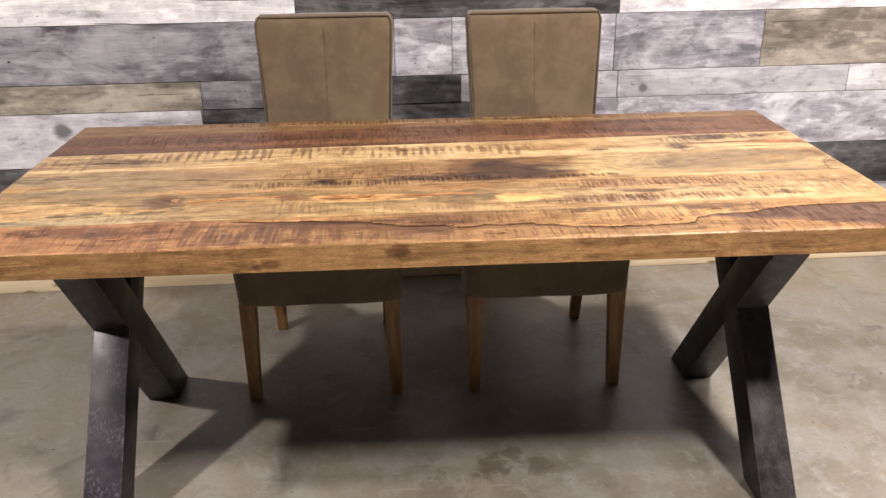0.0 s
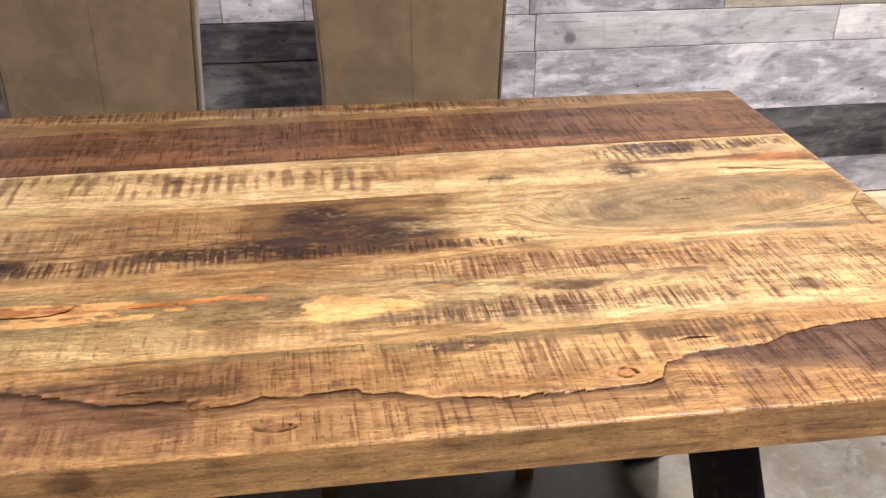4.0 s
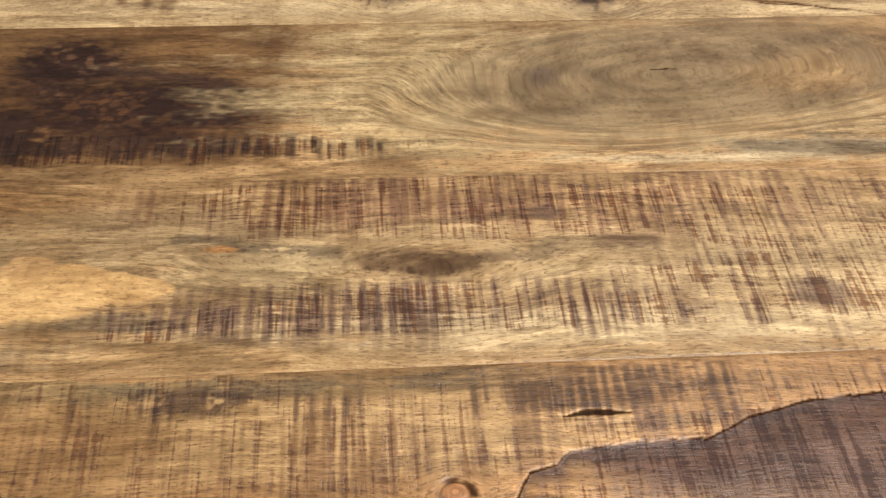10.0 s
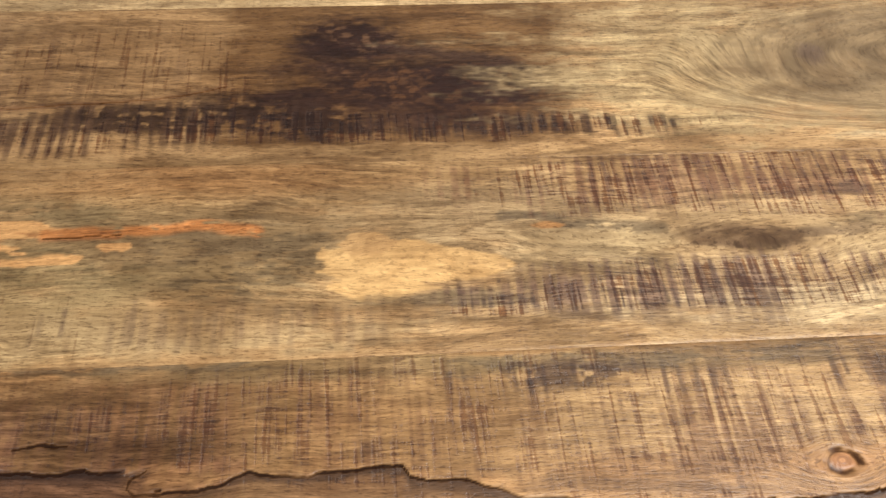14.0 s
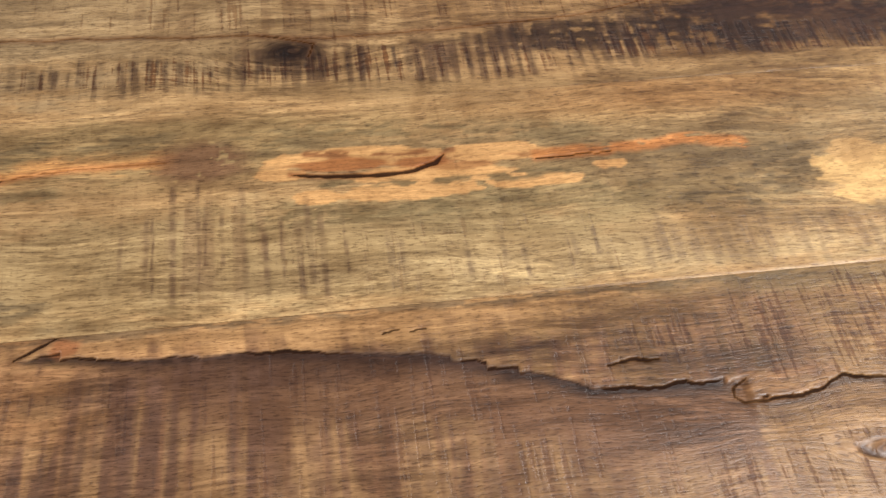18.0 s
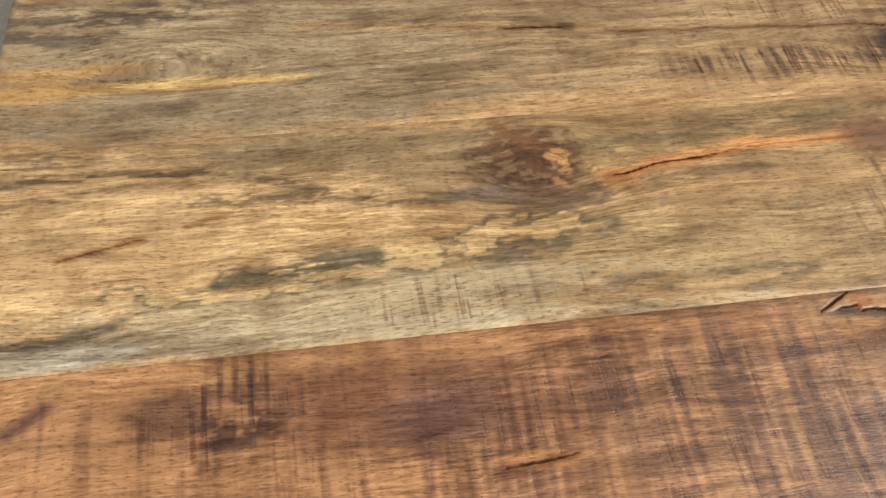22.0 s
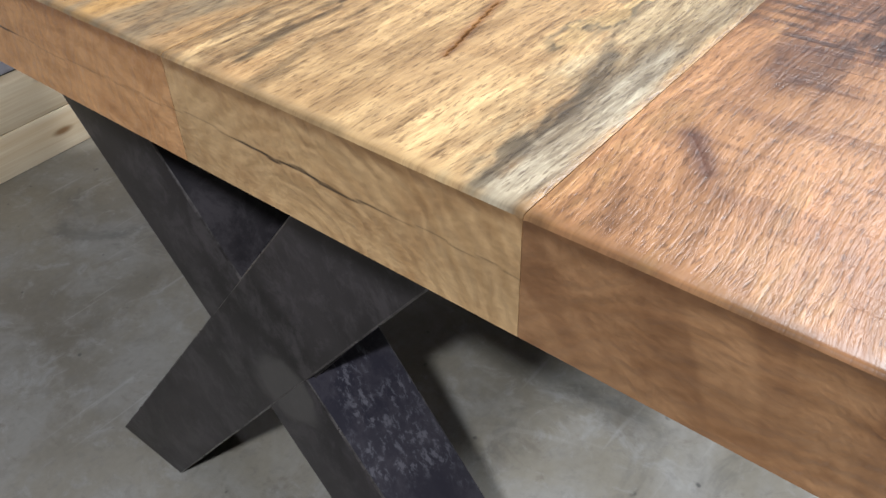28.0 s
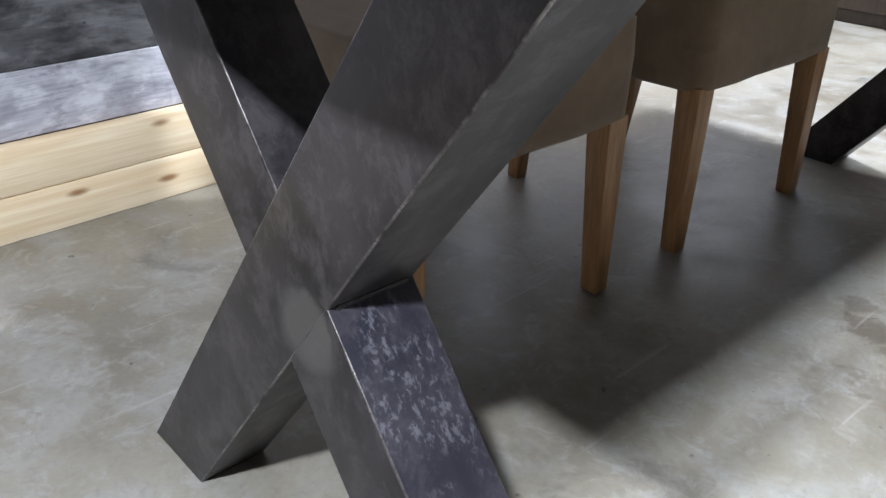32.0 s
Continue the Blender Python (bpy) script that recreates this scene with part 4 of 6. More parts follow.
    b.trail([(-0.956, 0.157), (-0.916, 0.162), (-0.872, 0.163), (-0.827, 0.187), (-0.79, 0.191)], 0.0036, (0.13, 0.105, 0.068), 0.55, 0.51)
    b.chips([(-0.86, 0.186), (-0.79, 0.188), (-0.737, 0.190), (-0.688, 0.196), (-0.641, 0.207)], 34, 0.0085, 0.0042, 0.006, (0.60, 0.42, 0.19), (0.13, 0.11, 0.065), 5, 0.8)
    b.trail([(-0.80, 0.190), (-0.760, 0.197), (-0.70, 0.203)], 0.007, (0.085, 0.075, 0.05), 0.8, 0.56)
    b.trail([(-0.955, 0.161), (-0.90, 0.160), (-0.86, 0.168)], 0.0035, (0.14, 0.115, 0.075), 0.55, 0.55)
    b.trail([(-0.946, 0.281), (-0.88, 0.286), (-0.80, 0.282), (-0.73, 0.258)], 0.004, (0.13, 0.095, 0.05), 0.75, 0.55)
    b.trail([(-0.64, 0.205), (-0.62, 0.200), (-0.58, 0.206), (-0.54, 0.215)], 0.010, (0.11, 0.088, 0.05), 0.7, 0.51)
    b.trail([(-0.82, 0.254), (-0.776, 0.258), (-0.683, 0.246), (-0.64, 0.248)], 0.006, (0.12, 0.088, 0.048), 0.7, 0.51)
    b.trail([(-0.956, 0.262), (-0.90, 0.268), (-0.80, 0.283)], 0.006, (0.168, 0.107, 0.0486), 0.637, 0.5)
    b.trail([(-0.956, 0.302), (-0.70, 0.298)], 0.007, (0.168, 0.121, 0.0696), 0.51, 0.48)
    b.trail([(-0.55, 0.168), (-0.46, 0.163), (-0.42, 0.170)], 0.010, (0.132, 0.0951, 0.0546), 0.637, 0.5)
    # dark patch beside a knot, with amber chips
    b.blob(-0.590, 0.262, 0.038, 0.030, (0.20, 0.125, 0.066), 0.8, 0.5, 1.1)
    b.mottle(-0.588, 0.272, 0.040, 0.034, (0.10, 0.05, 0.024), 0.9, 0.60)
    b.blob(-0.625, 0.248, 0.020, 0.006, (0.19, 0.15, 0.11), 0.7, 0.5, 0.9)
    b.knot(-0.585, 0.276, 0.013, 0.011, (0.12, 0.055, 0.025), 0.7, 0.5)
    b.trail([(-0.605, 0.303), (-0.585, 0.290), (-0.566, 0.270)], 0.008, (0.17, 0.08, 0.033), 0.9, 0.62)
    b.trail([(-0.60, 0.245), (-0.575, 0.235), (-0.545, 0.240)], 0.010, (0.15, 0.10, 0.055), 0.8, 0.55)
    b.chips([(-0.567, 0.278), (-0.561, 0.263), (-0.570, 0.250)], 5, 0.007, 0.006, 0.004, (0.55, 0.29, 0.11), (0.13, 0.07, 0.035), 11, 0.8)
    b.chips([(-0.640, 0.208), (-0.600, 0.218), (-0.565, 0.216)], 16, 0.010, 0.0055, 0.008, (0.60, 0.40, 0.175), (0.13, 0.11, 0.065), 12, 0.85)
    # split with raw orange wood
    b.blob(-0.185, 0.262, 0.085, 0.019, (0.26, 0.17, 0.08), 0.7, 0.5)
    for cx, cy, rx, ry in ((-0.215, 0.268, 0.058, 0.0085), (-0.165, 0.251, 0.060, 0.0085), (-0.118, 0.266, 0.036, 0.0095), (-0.185, 0.238, 0.045, 0.0075),
                           (-0.09, 0.240, 0.034, 0.006), (-0.245, 0.238, 0.016, 0.007), (-0.268, 0.257, 0.018, 0.005), (-0.04, 0.249, 0.013, 0.004)):
        b.blob(cx, cy, rx, ry, (0.60, 0.33, 0.125), 0.96, 0.06, 0.75, 0.5)
    b.blob(-0.225, 0.262, 0.032, 0.005, (0.34, 0.12, 0.035), 0.85, 0.2, 0.8)
    b.blob(-0.172, 0.261, 0.020, 0.0045, (0.34, 0.12, 0.035), 0.85, 0.2, 0.8)
    b.blob(-0.145, 0.256, 0.030, 0.003, (0.34, 0.15, 0.05), 0.7, 0.3)
    b.trail([(-0.27, 0.247), (-0.20, 0.245), (-0.13, 0.243), (-0.07, 0.246)], 0.004, (0.17, 0.12, 0.055), 0.85, 0.52)
    b.trail([(-0.25, 0.274), (-0.19, 0.268), (-0.15, 0.272)], 0.003, (0.26, 0.10, 0.035), 0.85, 0.55)
    b.trail([(-0.15, 0.262), (-0.10, 0.260)], 0.004, (0.30, 0.13, 0.045), 0.8, 0.5)
    b.line([(-0.262, 0.257), (-0.235, 0.2535), (-0.205, 0.252), (-0.178, 0.2545), (-0.162, 0.260), (-0.156, 0.267)], 0.0026, (0.30, 0.10, 0.03), 0.004, 1.0, 0.002, 0.001)
    b.line([(-0.092, 0.2575), (-0.05, 0.259), (-0.038, 0.260)], 0.0012, ORANGE, 0.005)
    b.trail([(-0.09, 0.261), (-0.02, 0.263), (0.013, 0.268), (0.06, 0.262)], 0.005, (0.5, 0.2, 0.06), 0.95, 0.6)
    b.trail([(-0.534, 0.254), (-0.48, 0.265), (-0.424, 0.273), (-0.345, 0.275)], 0.009, (0.56, 0.28, 0.095), 0.95, 0.62)
    b.line([(-0.530, 0.255), (-0.49, 0.263), (-0.452, 0.267)], 0.0015, ORANGE, 0.005)
    b.line([(-0.444, 0.268), (-0.40, 0.273), (-0.345, 0.275)], 0.0007, ORANGE, 0.004, 0.6)
    b.mottle(-0.325, 0.272, 0.03, 0.018, (0.15, 0.07, 0.035), 0.85, 0.6)
    # amber patch
    b.blob(0.165, 0.228, 0.056, 0.019, (0.67, 0.42, 0.17), 1.0, 0.06, 0.65, 0.4)
    b.blob(0.150, 0.212, 0.040, 0.012, (0.67, 0.42, 0.17), 1.0, 0.06, 0.75, 0.4)
    b.blob(0.212, 0.227, 0.030, 0.013, (0.67, 0.42, 0.17), 1.0, 0.06, 0.65, 0.4)
    b.blob(0.140, 0.250, 0.018, 0.010, (0.56, 0.34, 0.14), 0.9, 0.08, 0.8, 0.4)
    b.blob(0.272, 0.262, 0.011, 0.003, (0.52, 0.25, 0.08), 0.8, 0.2)
    b.blob(0.200, 0.200, 0.05, 0.006, (0.15, 0.12, 0.07), 0.6, 0.5, 1.2)
    # knot with a long grey tail
    b.knot(0.43, 0.246, 0.022, 0.007, (0.17, 0.10, 0.045), 0.75, 0.45)
    b.trail([(0.385, 0.246), (0.434, 0.244), (0.50, 0.252), (0.535, 0.262), (0.60, 0.262)], 0.007, (0.144, 0.0904, 0.0486), 0.68, 0.58)
    b.blob(0.41, 0.250, 0.034, 0.010, (0.16, 0.095, 0.045), 0.75, 0.5)
    b.mottle(0.425, 0.247, 0.05, 0.010, (0.13, 0.075, 0.035), 0.7, 0.52)
    b.blob(0.535, 0.262, 0.03, 0.006, (0.24, 0.165, 0.08), 0.6)
    b.blob(0.714, 0.213, 0.022, 0.012, (0.13, 0.08, 0.06), 0.65)
    b.blob(0.39, 0.30, 0.04, 0.02, (0.20, 0.10, 0.06), 0.4)
    b.blob(0.52, 0.295, 0.012, 0.008, (0.12, 0.07, 0.06), 0.7)
    b.line([(-0.897, 0.219), (-0.875, 0.224), (-0.846, 0.231)], 0.0011, (0.26, 0.11, 0.035), 0.005, 0.75)
    b.line([(-0.82, 0.238), (-0.79, 0.246)], 0.0008, (0.30, 0.15, 0.05), 0.004, 0.3)
    b.bars(0.40, 0.308, 0.20, 0.032, 0.010, (0.20, 0.095, 0.05), 0.7)
    b.bars(0.66, 0.31, 0.24, 0.032, 0.011, (0.20, 0.10, 0.055), 0.6)
    b.bars(0.43, 0.205, 0.22, 0.024, 0.011, (0.14, 0.075, 0.055), 0.75)
    b.bars(0.76, 0.24, 0.18, 0.07, 0.012, (0.24, 0.14, 0.075), 0.5)
    b.bars(-0.31, 0.205, 0.05, 0.045, 0.014, (0.24, 0.14, 0.07), 0.5)
    b.bars(0.05, 0.178, 0.14, 0.018, 0.012, (0.24, 0.155, 0.085), 0.5)
    b.marks(-0.31, 0.205, 0.05, 0.055, 0.35)
    b.strokes(-0.37, -0.22, 0.155, 0.255, 14, (0.14, 0.075, 0.042), 21, 0.85)
    b.strokes(-0.22, 0.03, 0.160, 0.205, 10, (0.16, 0.10, 0.06), 22, 0.7)
    b.strokes(0.02, 0.13, 0.165, 0.205, 7, (0.20, 0.12, 0.07), 23, 0.6, 0.0022)
    b.strokes(0.20, 0.37, 0.183, 0.218, 22, (0.09, 0.055, 0.042), 24, 0.85, 0.0011)
    b.strokes(0.37, 0.62, 0.180, 0.232, 30, (0.12, 0.07, 0.045), 25, 0.75, 0.0012)
    b.strokes(0.62, 0.92, 0.185, 0.33, 36, (0.15, 0.085, 0.05), 26, 0.7, 0.0011)
    b.strokes(0.30, 0.62, 0.272, 0.336, 34, (0.15, 0.08, 0.045), 27, 0.7, 0.0012)
    b.strokes(-0.70, -0.56, 0.155, 0.190, 8, (0.20, 0.13, 0.075), 28, 0.7)
    b.marks(-0.66, 0.165, 0.05, 0.02, 0.5)
    b.marks(-0.15, 0.185, 0.20, 0.03, 0.4)
    b.marks(0.24, 0.195, 0.06, 0.012, 0.95)
    b.marks(0.45, 0.208, 0.22, 0.030, 0.78)
    b.marks(0.50, 0.300, 0.27, 0.038, 0.72)
    b.marks(0.75, 0.25, 0.22, 0.08, 0.7)
    b.clear(0.40, 0.248, 0.16, 0.016)
    b.clear(0.55, 0.255, 0.10, 0.012)
    b.clear(0.60, 0.182, 0.30, 0.006)
    b.clear(0.17, 0.225, 0.08, 0.03)


def burnt_board(b):
    b.blob(-0.75, 0.41, 0.30, 0.08, (0.36, 0.27, 0.15), 0.9)
    b.blob(-0.80, 0.345, 0.2, 0.03, (0.30, 0.225, 0.125), 0.8)
    b.blob(-0.86, 0.366, 0.10, 0.006, (0.56, 0.36, 0.13), 0.9, 0.25, 0.9)
    b.blob(-0.93, 0.384, 0.05, 0.007, (0.52, 0.31, 0.11), 0.85, 0.3, 1.0)
    b.blob(-0.88, 0.388, 0.03, 0.006, (0.54, 0.33, 0.12), 0.7, 0.4)
    b.trail([(-0.95, 0.43), (-0.88, 0.44), (-0.80, 0.47)], 0.016, (0.18, 0.13, 0.0745), 0.68, 0.5)
    b.trail([(-0.95, 0.335), (-0.86, 0.345), (-0.78, 0.34)], 0.012, (0.192, 0.138, 0.0795), 0.637, 0.5)
    b.swell(-0.842, 0.388, 0.07, 0.026, 0.85)
    b.knot(-0.842, 0.387, 0.020, 0.008, (0.24, 0.17, 0.09), 0.35, 0.35)
    b.blob(-0.80, 0.368, 0.06, 0.006, (0.58, 0.39, 0.15), 0.85, 0.25, 0.8)
    b.blob(-0.93, 0.366, 0.04, 0.010, (0.50, 0.29, 0.095), 0.8, 0.35, 0.9)
    b.trail([(-0.955, 0.455), (-0.88, 0.440), (-0.82, 0.45)], 0.014, (0.13, 0.095, 0.058), 0.7, 0.52)
    b.trail([(-0.955, 0.425), (-0.90, 0.418)], 0.010, (0.11, 0.085, 0.055), 0.7, 0.52)
    b.blob(-0.35, 0.43, 0.3, 0.08, (0.36, 0.24, 0.115), 0.8)
    b.blob(0.00, 0.43, 0.22, 0.09, (0.29, 0.165, 0.068), 0.85)
    # burnt patch: a brown ground with a firm end, dark lobes on it
    d = np.maximum(np.abs(b.x - 0.17) / 0.158, np.abs(b.y - 0.435) / 0.098) + 0.25 * b.rag + 0.2 * b.grit
    b.paint(0.9 * (1 - step(d, 0.84, 1.03)), (0.165, 0.083, 0.029))
    b.blob(0.23, 0.465, 0.08, 0.03, (0.24, 0.13, 0.048), 0.7, 0.5)
    b.blob(0.19, 0.41, 0.105, 0.040, (0.105, 0.044, 0.018), 0.85, 0.35, 0.7, 0.3)
    b.blob(0.125, 0.462, 0.04, 0.036, (0.11, 0.055, 0.03), 0.8, 0.4, 0.8)
    b.blob(0.235, 0.412, 0.055, 0.024, (0.046, 0.019, 0.011), 0.85, 0.4, 0.7, 0.2)
    b.smudge(0.20, 0.412, 0.115, 0.040, (0.030, 0.0135, 0.009), 0.95, 0.51)
    b.smudge(0.125, 0.468, 0.050, 0.032, (0.034, 0.015, 0.010), 0.95, 0.50)
    b.smudge(0.075, 0.392, 0.030, 0.018, (0.034, 0.015, 0.010), 0.95, 0.56)
    b.mottle(0.19, 0.412, 0.115, 0.042, (0.034, 0.0145, 0.009), 0.85, 0.56)
    b.mottle(0.20, 0.425, 0.12, 0.045, (0.15, 0.07, 0.028), 0.4, 0.40)
    b.mottle(0.125, 0.472, 0.042, 0.030, (0.034, 0.0145, 0.009), 0.95, 0.56)
    b.mottle(0.085, 0.378, 0.055, 0.024, (0.034, 0.0145, 0.008), 0.95, 0.58)
    b.mottle(-0.02, 0.378, 0.12, 0.018, BURNT, 0.9, 0.55)
    b.bars(-0.02, 0.377, 0.14, 0.016, 0.010, (0.05, 0.026, 0.016), 0.85)
    b.bars(0.18, 0.366, 0.24, 0.013, 0.010, (0.05, 0.024, 0.014), 0.85)
    b.bars(-0.18, 0.42, 0.18, 0.07, 0.016, (0.20, 0.11, 0.05), 0.5)
    b.bars(-0.20, 0.355, 0.26, 0.02, 0.010, (0.10, 0.052, 0.026), 0.75)
    b.line([(0.15, 0.462), (0.20, 0.452), (0.26, 0.442)], 0.0006, (0.05, 0.025, 0.016), 0.012, 0.2, 0.0003)
    # oval figure
    b.blob(0.62, 0.44, 0.30, 0.085, (0.50, 0.365, 0.18), 0.95)
    b.blob(0.42, 0.43, 0.09, 0.07, (0.56, 0.41, 0.20), 0.8)
    b.figure(0.668, 0.455, 0.262, 0.084, (0.235, 0.158, 0.078))
    b.blob(0.78, 0.452, 0.06, 0.025, (0.38, 0.23, 0.095), 0.6, 0.5, 0.8, 0.5)
    b.blob(0.536, 0.449, 0.012, 0.013, (0.17, 0.115, 0.075), 0.75, 0.5, 0.5)
    b.blob(0.70, 0.47, 0.05, 0.03, (0.23, 0.155, 0.08), 0.5, 0.6, 0.6)
    b.blob(0.89, 0.485, 0.035, 0.035, (0.24, 0.15, 0.065), 0.75)
    b.mottle(0.895, 0.485, 0.03, 0.03, (0.16, 0.09, 0.04), 0.7, 0.5)
    b.blob(0.78, 0.362, 0.12, 0.012, (0.24, 0.19, 0.115), 0.8, 0.4)
    b.trail([(0.70, 0.372), (0.80, 0.375), (0.875, 0.385)], 0.012, (0.18, 0.13, 0.0745), 0.595, 0.5)
    b.blob(0.66, 0.350, 0.12, 0.006, (0.66, 0.52, 0.30), 0.7)
    # dark knot and the thin line through it
    b.line([(-0.50, 0.399), (-0.38, 0.395), (-0.29, 0.392), (-0.245, 0.386), (-0.20, 0.387), (-0.129, 0.390), (-0.014, 0.400), (0.023, 0.412)], 0.0009, BROWN, 0.005, 0.55)
    b.knot(-0.258, 0.374, 0.018, 0.009, (0.10, 0.05, 0.024))
    b.mottle(-0.258, 0.374, 0.024, 0.012, BURNT, 0.9, 0.62)
    b.line([(-0.285, 0.392), (-0.262, 0.386), (-0.242, 0.381), (-0.246, 0.368)], 0.0010, BROWN, 0.004, 0.7)
    b.line([(-0.74, 0.424), (-0.64, 0.416), (-0.577, 0.409), (-0.50, 0.404)], 0.0006, (0.30, 0.16, 0.06), 0.004, 0.4)
    b.line([(-0.585, 0.409), (-0.535, 0.406)], 0.0016, BROWN, 0.005)
    b.blob(-0.532, 0.407, 0.008, 0.005, (0.09, 0.05, 0.025), 0.8)
    b.line([(0.636, 0.4585), (0.66, 0.460)], 0.0010)
    b.marks(-0.24, 0.358, 0.26, 0.020, 0.7)
    b.marks(-0.22, 0.43, 0.26, 0.05, 0.5)
    b.marks(0.14, 0.365, 0.26, 0.018, 0.9)
    b.marks(-0.03, 0.43, 0.12, 0.07, 0.5)
    b.strokes(0.14, 0.40, 0.350, 0.384, 26, (0.06, 0.028, 0.016), 31, 0.9, 0.0019)
    b.strokes(-0.46, -0.12, 0.345, 0.376, 34, (0.09, 0.05, 0.028), 32, 0.85, 0.0019)
    b.strokes(-0.12, 0.10, 0.345, 0.40, 18, (0.07, 0.036, 0.02), 33, 0.8, 0.0022)
    b.clear(0.20, 0.44, 0.13, 0.058, 0.97)
    b.clear(-0.75, 0.41, 0.25, 0.10, 0.7)
    # a patched end: paler wood behind a curved joint
    joint = np.interp(b.y, (0.345, 0.394, 0.425, 0.461), (0.879, 0.885, 0.894, 0.928)) + 0.002 * (fbm(b.y * 60, 0 * b.y, 4, 3) - 0.5)
    inset = step(b.x - joint, 0.0, 0.002) * step(b.y, 0.340, 0.350)
    b.paint(0.75 * inset, (0.42, 0.29, 0.14))
    b.paint(0.7 * inset * step(b.rag + b.grit, 0.02, 0.25), (0.18, 0.11, 0.05))
    b.paint(0.85 * step(b.y, 0.346, 0.352) * (1 - step(b.y, 0.452, 0.458)) * (1 - step(np.abs(b.x - joint), 0.0008, 0.003)), (0.15, 0.075, 0.035))
    b.line([(0.899, 0.425), (0.918, 0.419)], 0.0011, BROWN, 0.003)


def striped_board(b):
    b.blob(0.30, 0.61, 0.25, 0.04, (0.46, 0.30, 0.135), 0.6)
    b.blob(-0.80, 0.52, 0.12, 0.03, (0.36, 0.25, 0.13), 0.6)
    b.blob(0.30, 0.595, 0.10, 0.012, (0.42, 0.21, 0.08), 0.5, 0.5)
    b.blob(0.5, 0.59, 0.15, 0.014, (0.34, 0.23, 0.11), 0.5, 0.5)
    # red-brown streak to the end
    b.blob(0.86, 0.592, 0.085, 0.016, (0.40, 0.18, 0.058), 0.9, 0.2, 0.8)
    b.trail([(0.63, 0.594), (0.744, 0.599), (0.836, 0.602)], 0.008, (0.102, 0.0429, 0.0216), 0.807, 0.70)
    b.trail([(0.80, 0.606), (0.88, 0.590), (0.925, 0.575)], 0.008, (0.108, 0.0452, 0.0216), 0.765, 0.6)
    b.line([(0.700, 0.5965), (0.744, 0.600), (0.80, 0.603)], 0.0010, BROWN, 0.006, 0.6)
    b.line([(0.750, 0.561), (0.79, 0.557), (0.85, 0.546), (0.886, 0.538)], 0.0012, (0.20, 0.10, 0.04), 0.006, 0.7)
    b.blob(-0.78, 0.575, 0.10, 0.022, (0.10, 0.07, 0.045), 0.6, 0.6, 1.3)
    b.line([(-0.83, 0.556), (-0.80, 0.558), (-0.759, 0.558)], 0.0022, BROWN, 0.008)
    b.trail([(0.60, 0.59), (0.68, 0.596), (0.79, 0.600), (0.87, 0.598)], 0.006, (0.20, 0.085, 0.035), 0.8, 0.62)
    b.blob(0.86, 0.598, 0.05, 0.010, (0.42, 0.17, 0.055), 0.85, 0.3)
    b.line([(0.765, 0.556), (0.80, 0.553), (0.85, 0.545)], 0.0012, BROWN, 0.006, 0.8)
    b.bars(0.62, 0.635, 0.06, 0.034, 0.014, (0.10, 0.055, 0.032), 0.85, 0.35)
    b.bars(0.70, 0.650, 0.05, 0.022, 0.012, (0.09, 0.05, 0.032), 0.85, 0.35)
    b.bars(0.80, 0.660, 0.09, 0.020, 0.010, (0.13, 0.07, 0.035), 0.75, 0.35)
    b.blob(-0.92, 0.560, 0.05, 0.05, (0.50, 0.33, 0.165), 0.7, 0.4)
    b.knot(0.595, 0.558, 0.014, 0.010, (0.10, 0.05, 0.025))
    b.mottle(0.595, 0.570, 0.028, 0.030, (0.07, 0.04, 0.03), 0.9, 0.56)
    b.knot(0.396, 0.557, 0.012, 0.009, (0.14, 0.08, 0.035))
    b.mottle(0.396, 0.560, 0.022, 0.014, (0.08, 0.05, 0.03), 0.85, 0.55)
    b.knot(-0.085, 0.607, 0.016, 0.007, (0.14, 0.06, 0.03))
    b.blob(-0.5, 0.655, 0.7, 0.010, (0.66, 0.50, 0.28), 0.7, 0.5, 0.6)
    b.blob(-0.78, 0.503, 0.3, 0.013, (0.70, 0.51, 0.27), 0.95, 0.25, 0.45, 0.5)
    b.blob(0.3, 0.545, 0.6, 0.010, (0.64, 0.48, 0.26), 0.6, 0.5, 0.8)
    b.bars(-0.30, 0.598, 0.56, 0.050, 0.021, (0.19, 0.105, 0.05), 0.8, 0.3)
    b.bars(-0.85, 0.555, 0.12, 0.050, 0.022, (0.22, 0.12, 0.07), 0.8, 0.3)
    b.mottle(-0.80, 0.556, 0.11, 0.022, (0.07, 0.048, 0.032), 0.65, 0.50)
    b.mottle(-0.94, 0.530, 0.03, 0.018, (0.22, 0.10, 0.07), 0.7, 0.55)
    b.bars(0.72, 0.655, 0.16, 0.020, 0.018, (0.12, 0.07, 0.045), 0.85, 0.3)
    b.mottle(0.66, 0.645, 0.07, 0.030, (0.07, 0.045, 0.035), 0.8, 0.5)
    b.bars(0.18, 0.575, 0.06, 0.03, 0.024, (0.20, 0.11, 0.05), 0.7, 0.3)
    b.marks(-0.35, 0.60, 0.62, 0.045, 0.45, 0.3)
    b.marks(0.74, 0.655, 0.20, 0.025, 0.7)


def dark_board(b):
    b.blob(0.0, 0.70, 0.9, 0.022, (0.25, 0.115, 0.05), 0.7)
    b.blob(-0.5, 0.80, 0.5, 0.03, (0.19, 0.085, 0.042), 0.6)
    b.blob(0.8, 0.78, 0.15, 0.08, (0.21, 0.10, 0.045), 0.6)
    b.bars(0.0, 0.76, 1.1, 0.12, 0.013, (0.24, 0.115, 0.055), 0.45, 0.2)
    b.marks(0.0, 0.76, 1.1, 0.12, 0.6, 0.2)


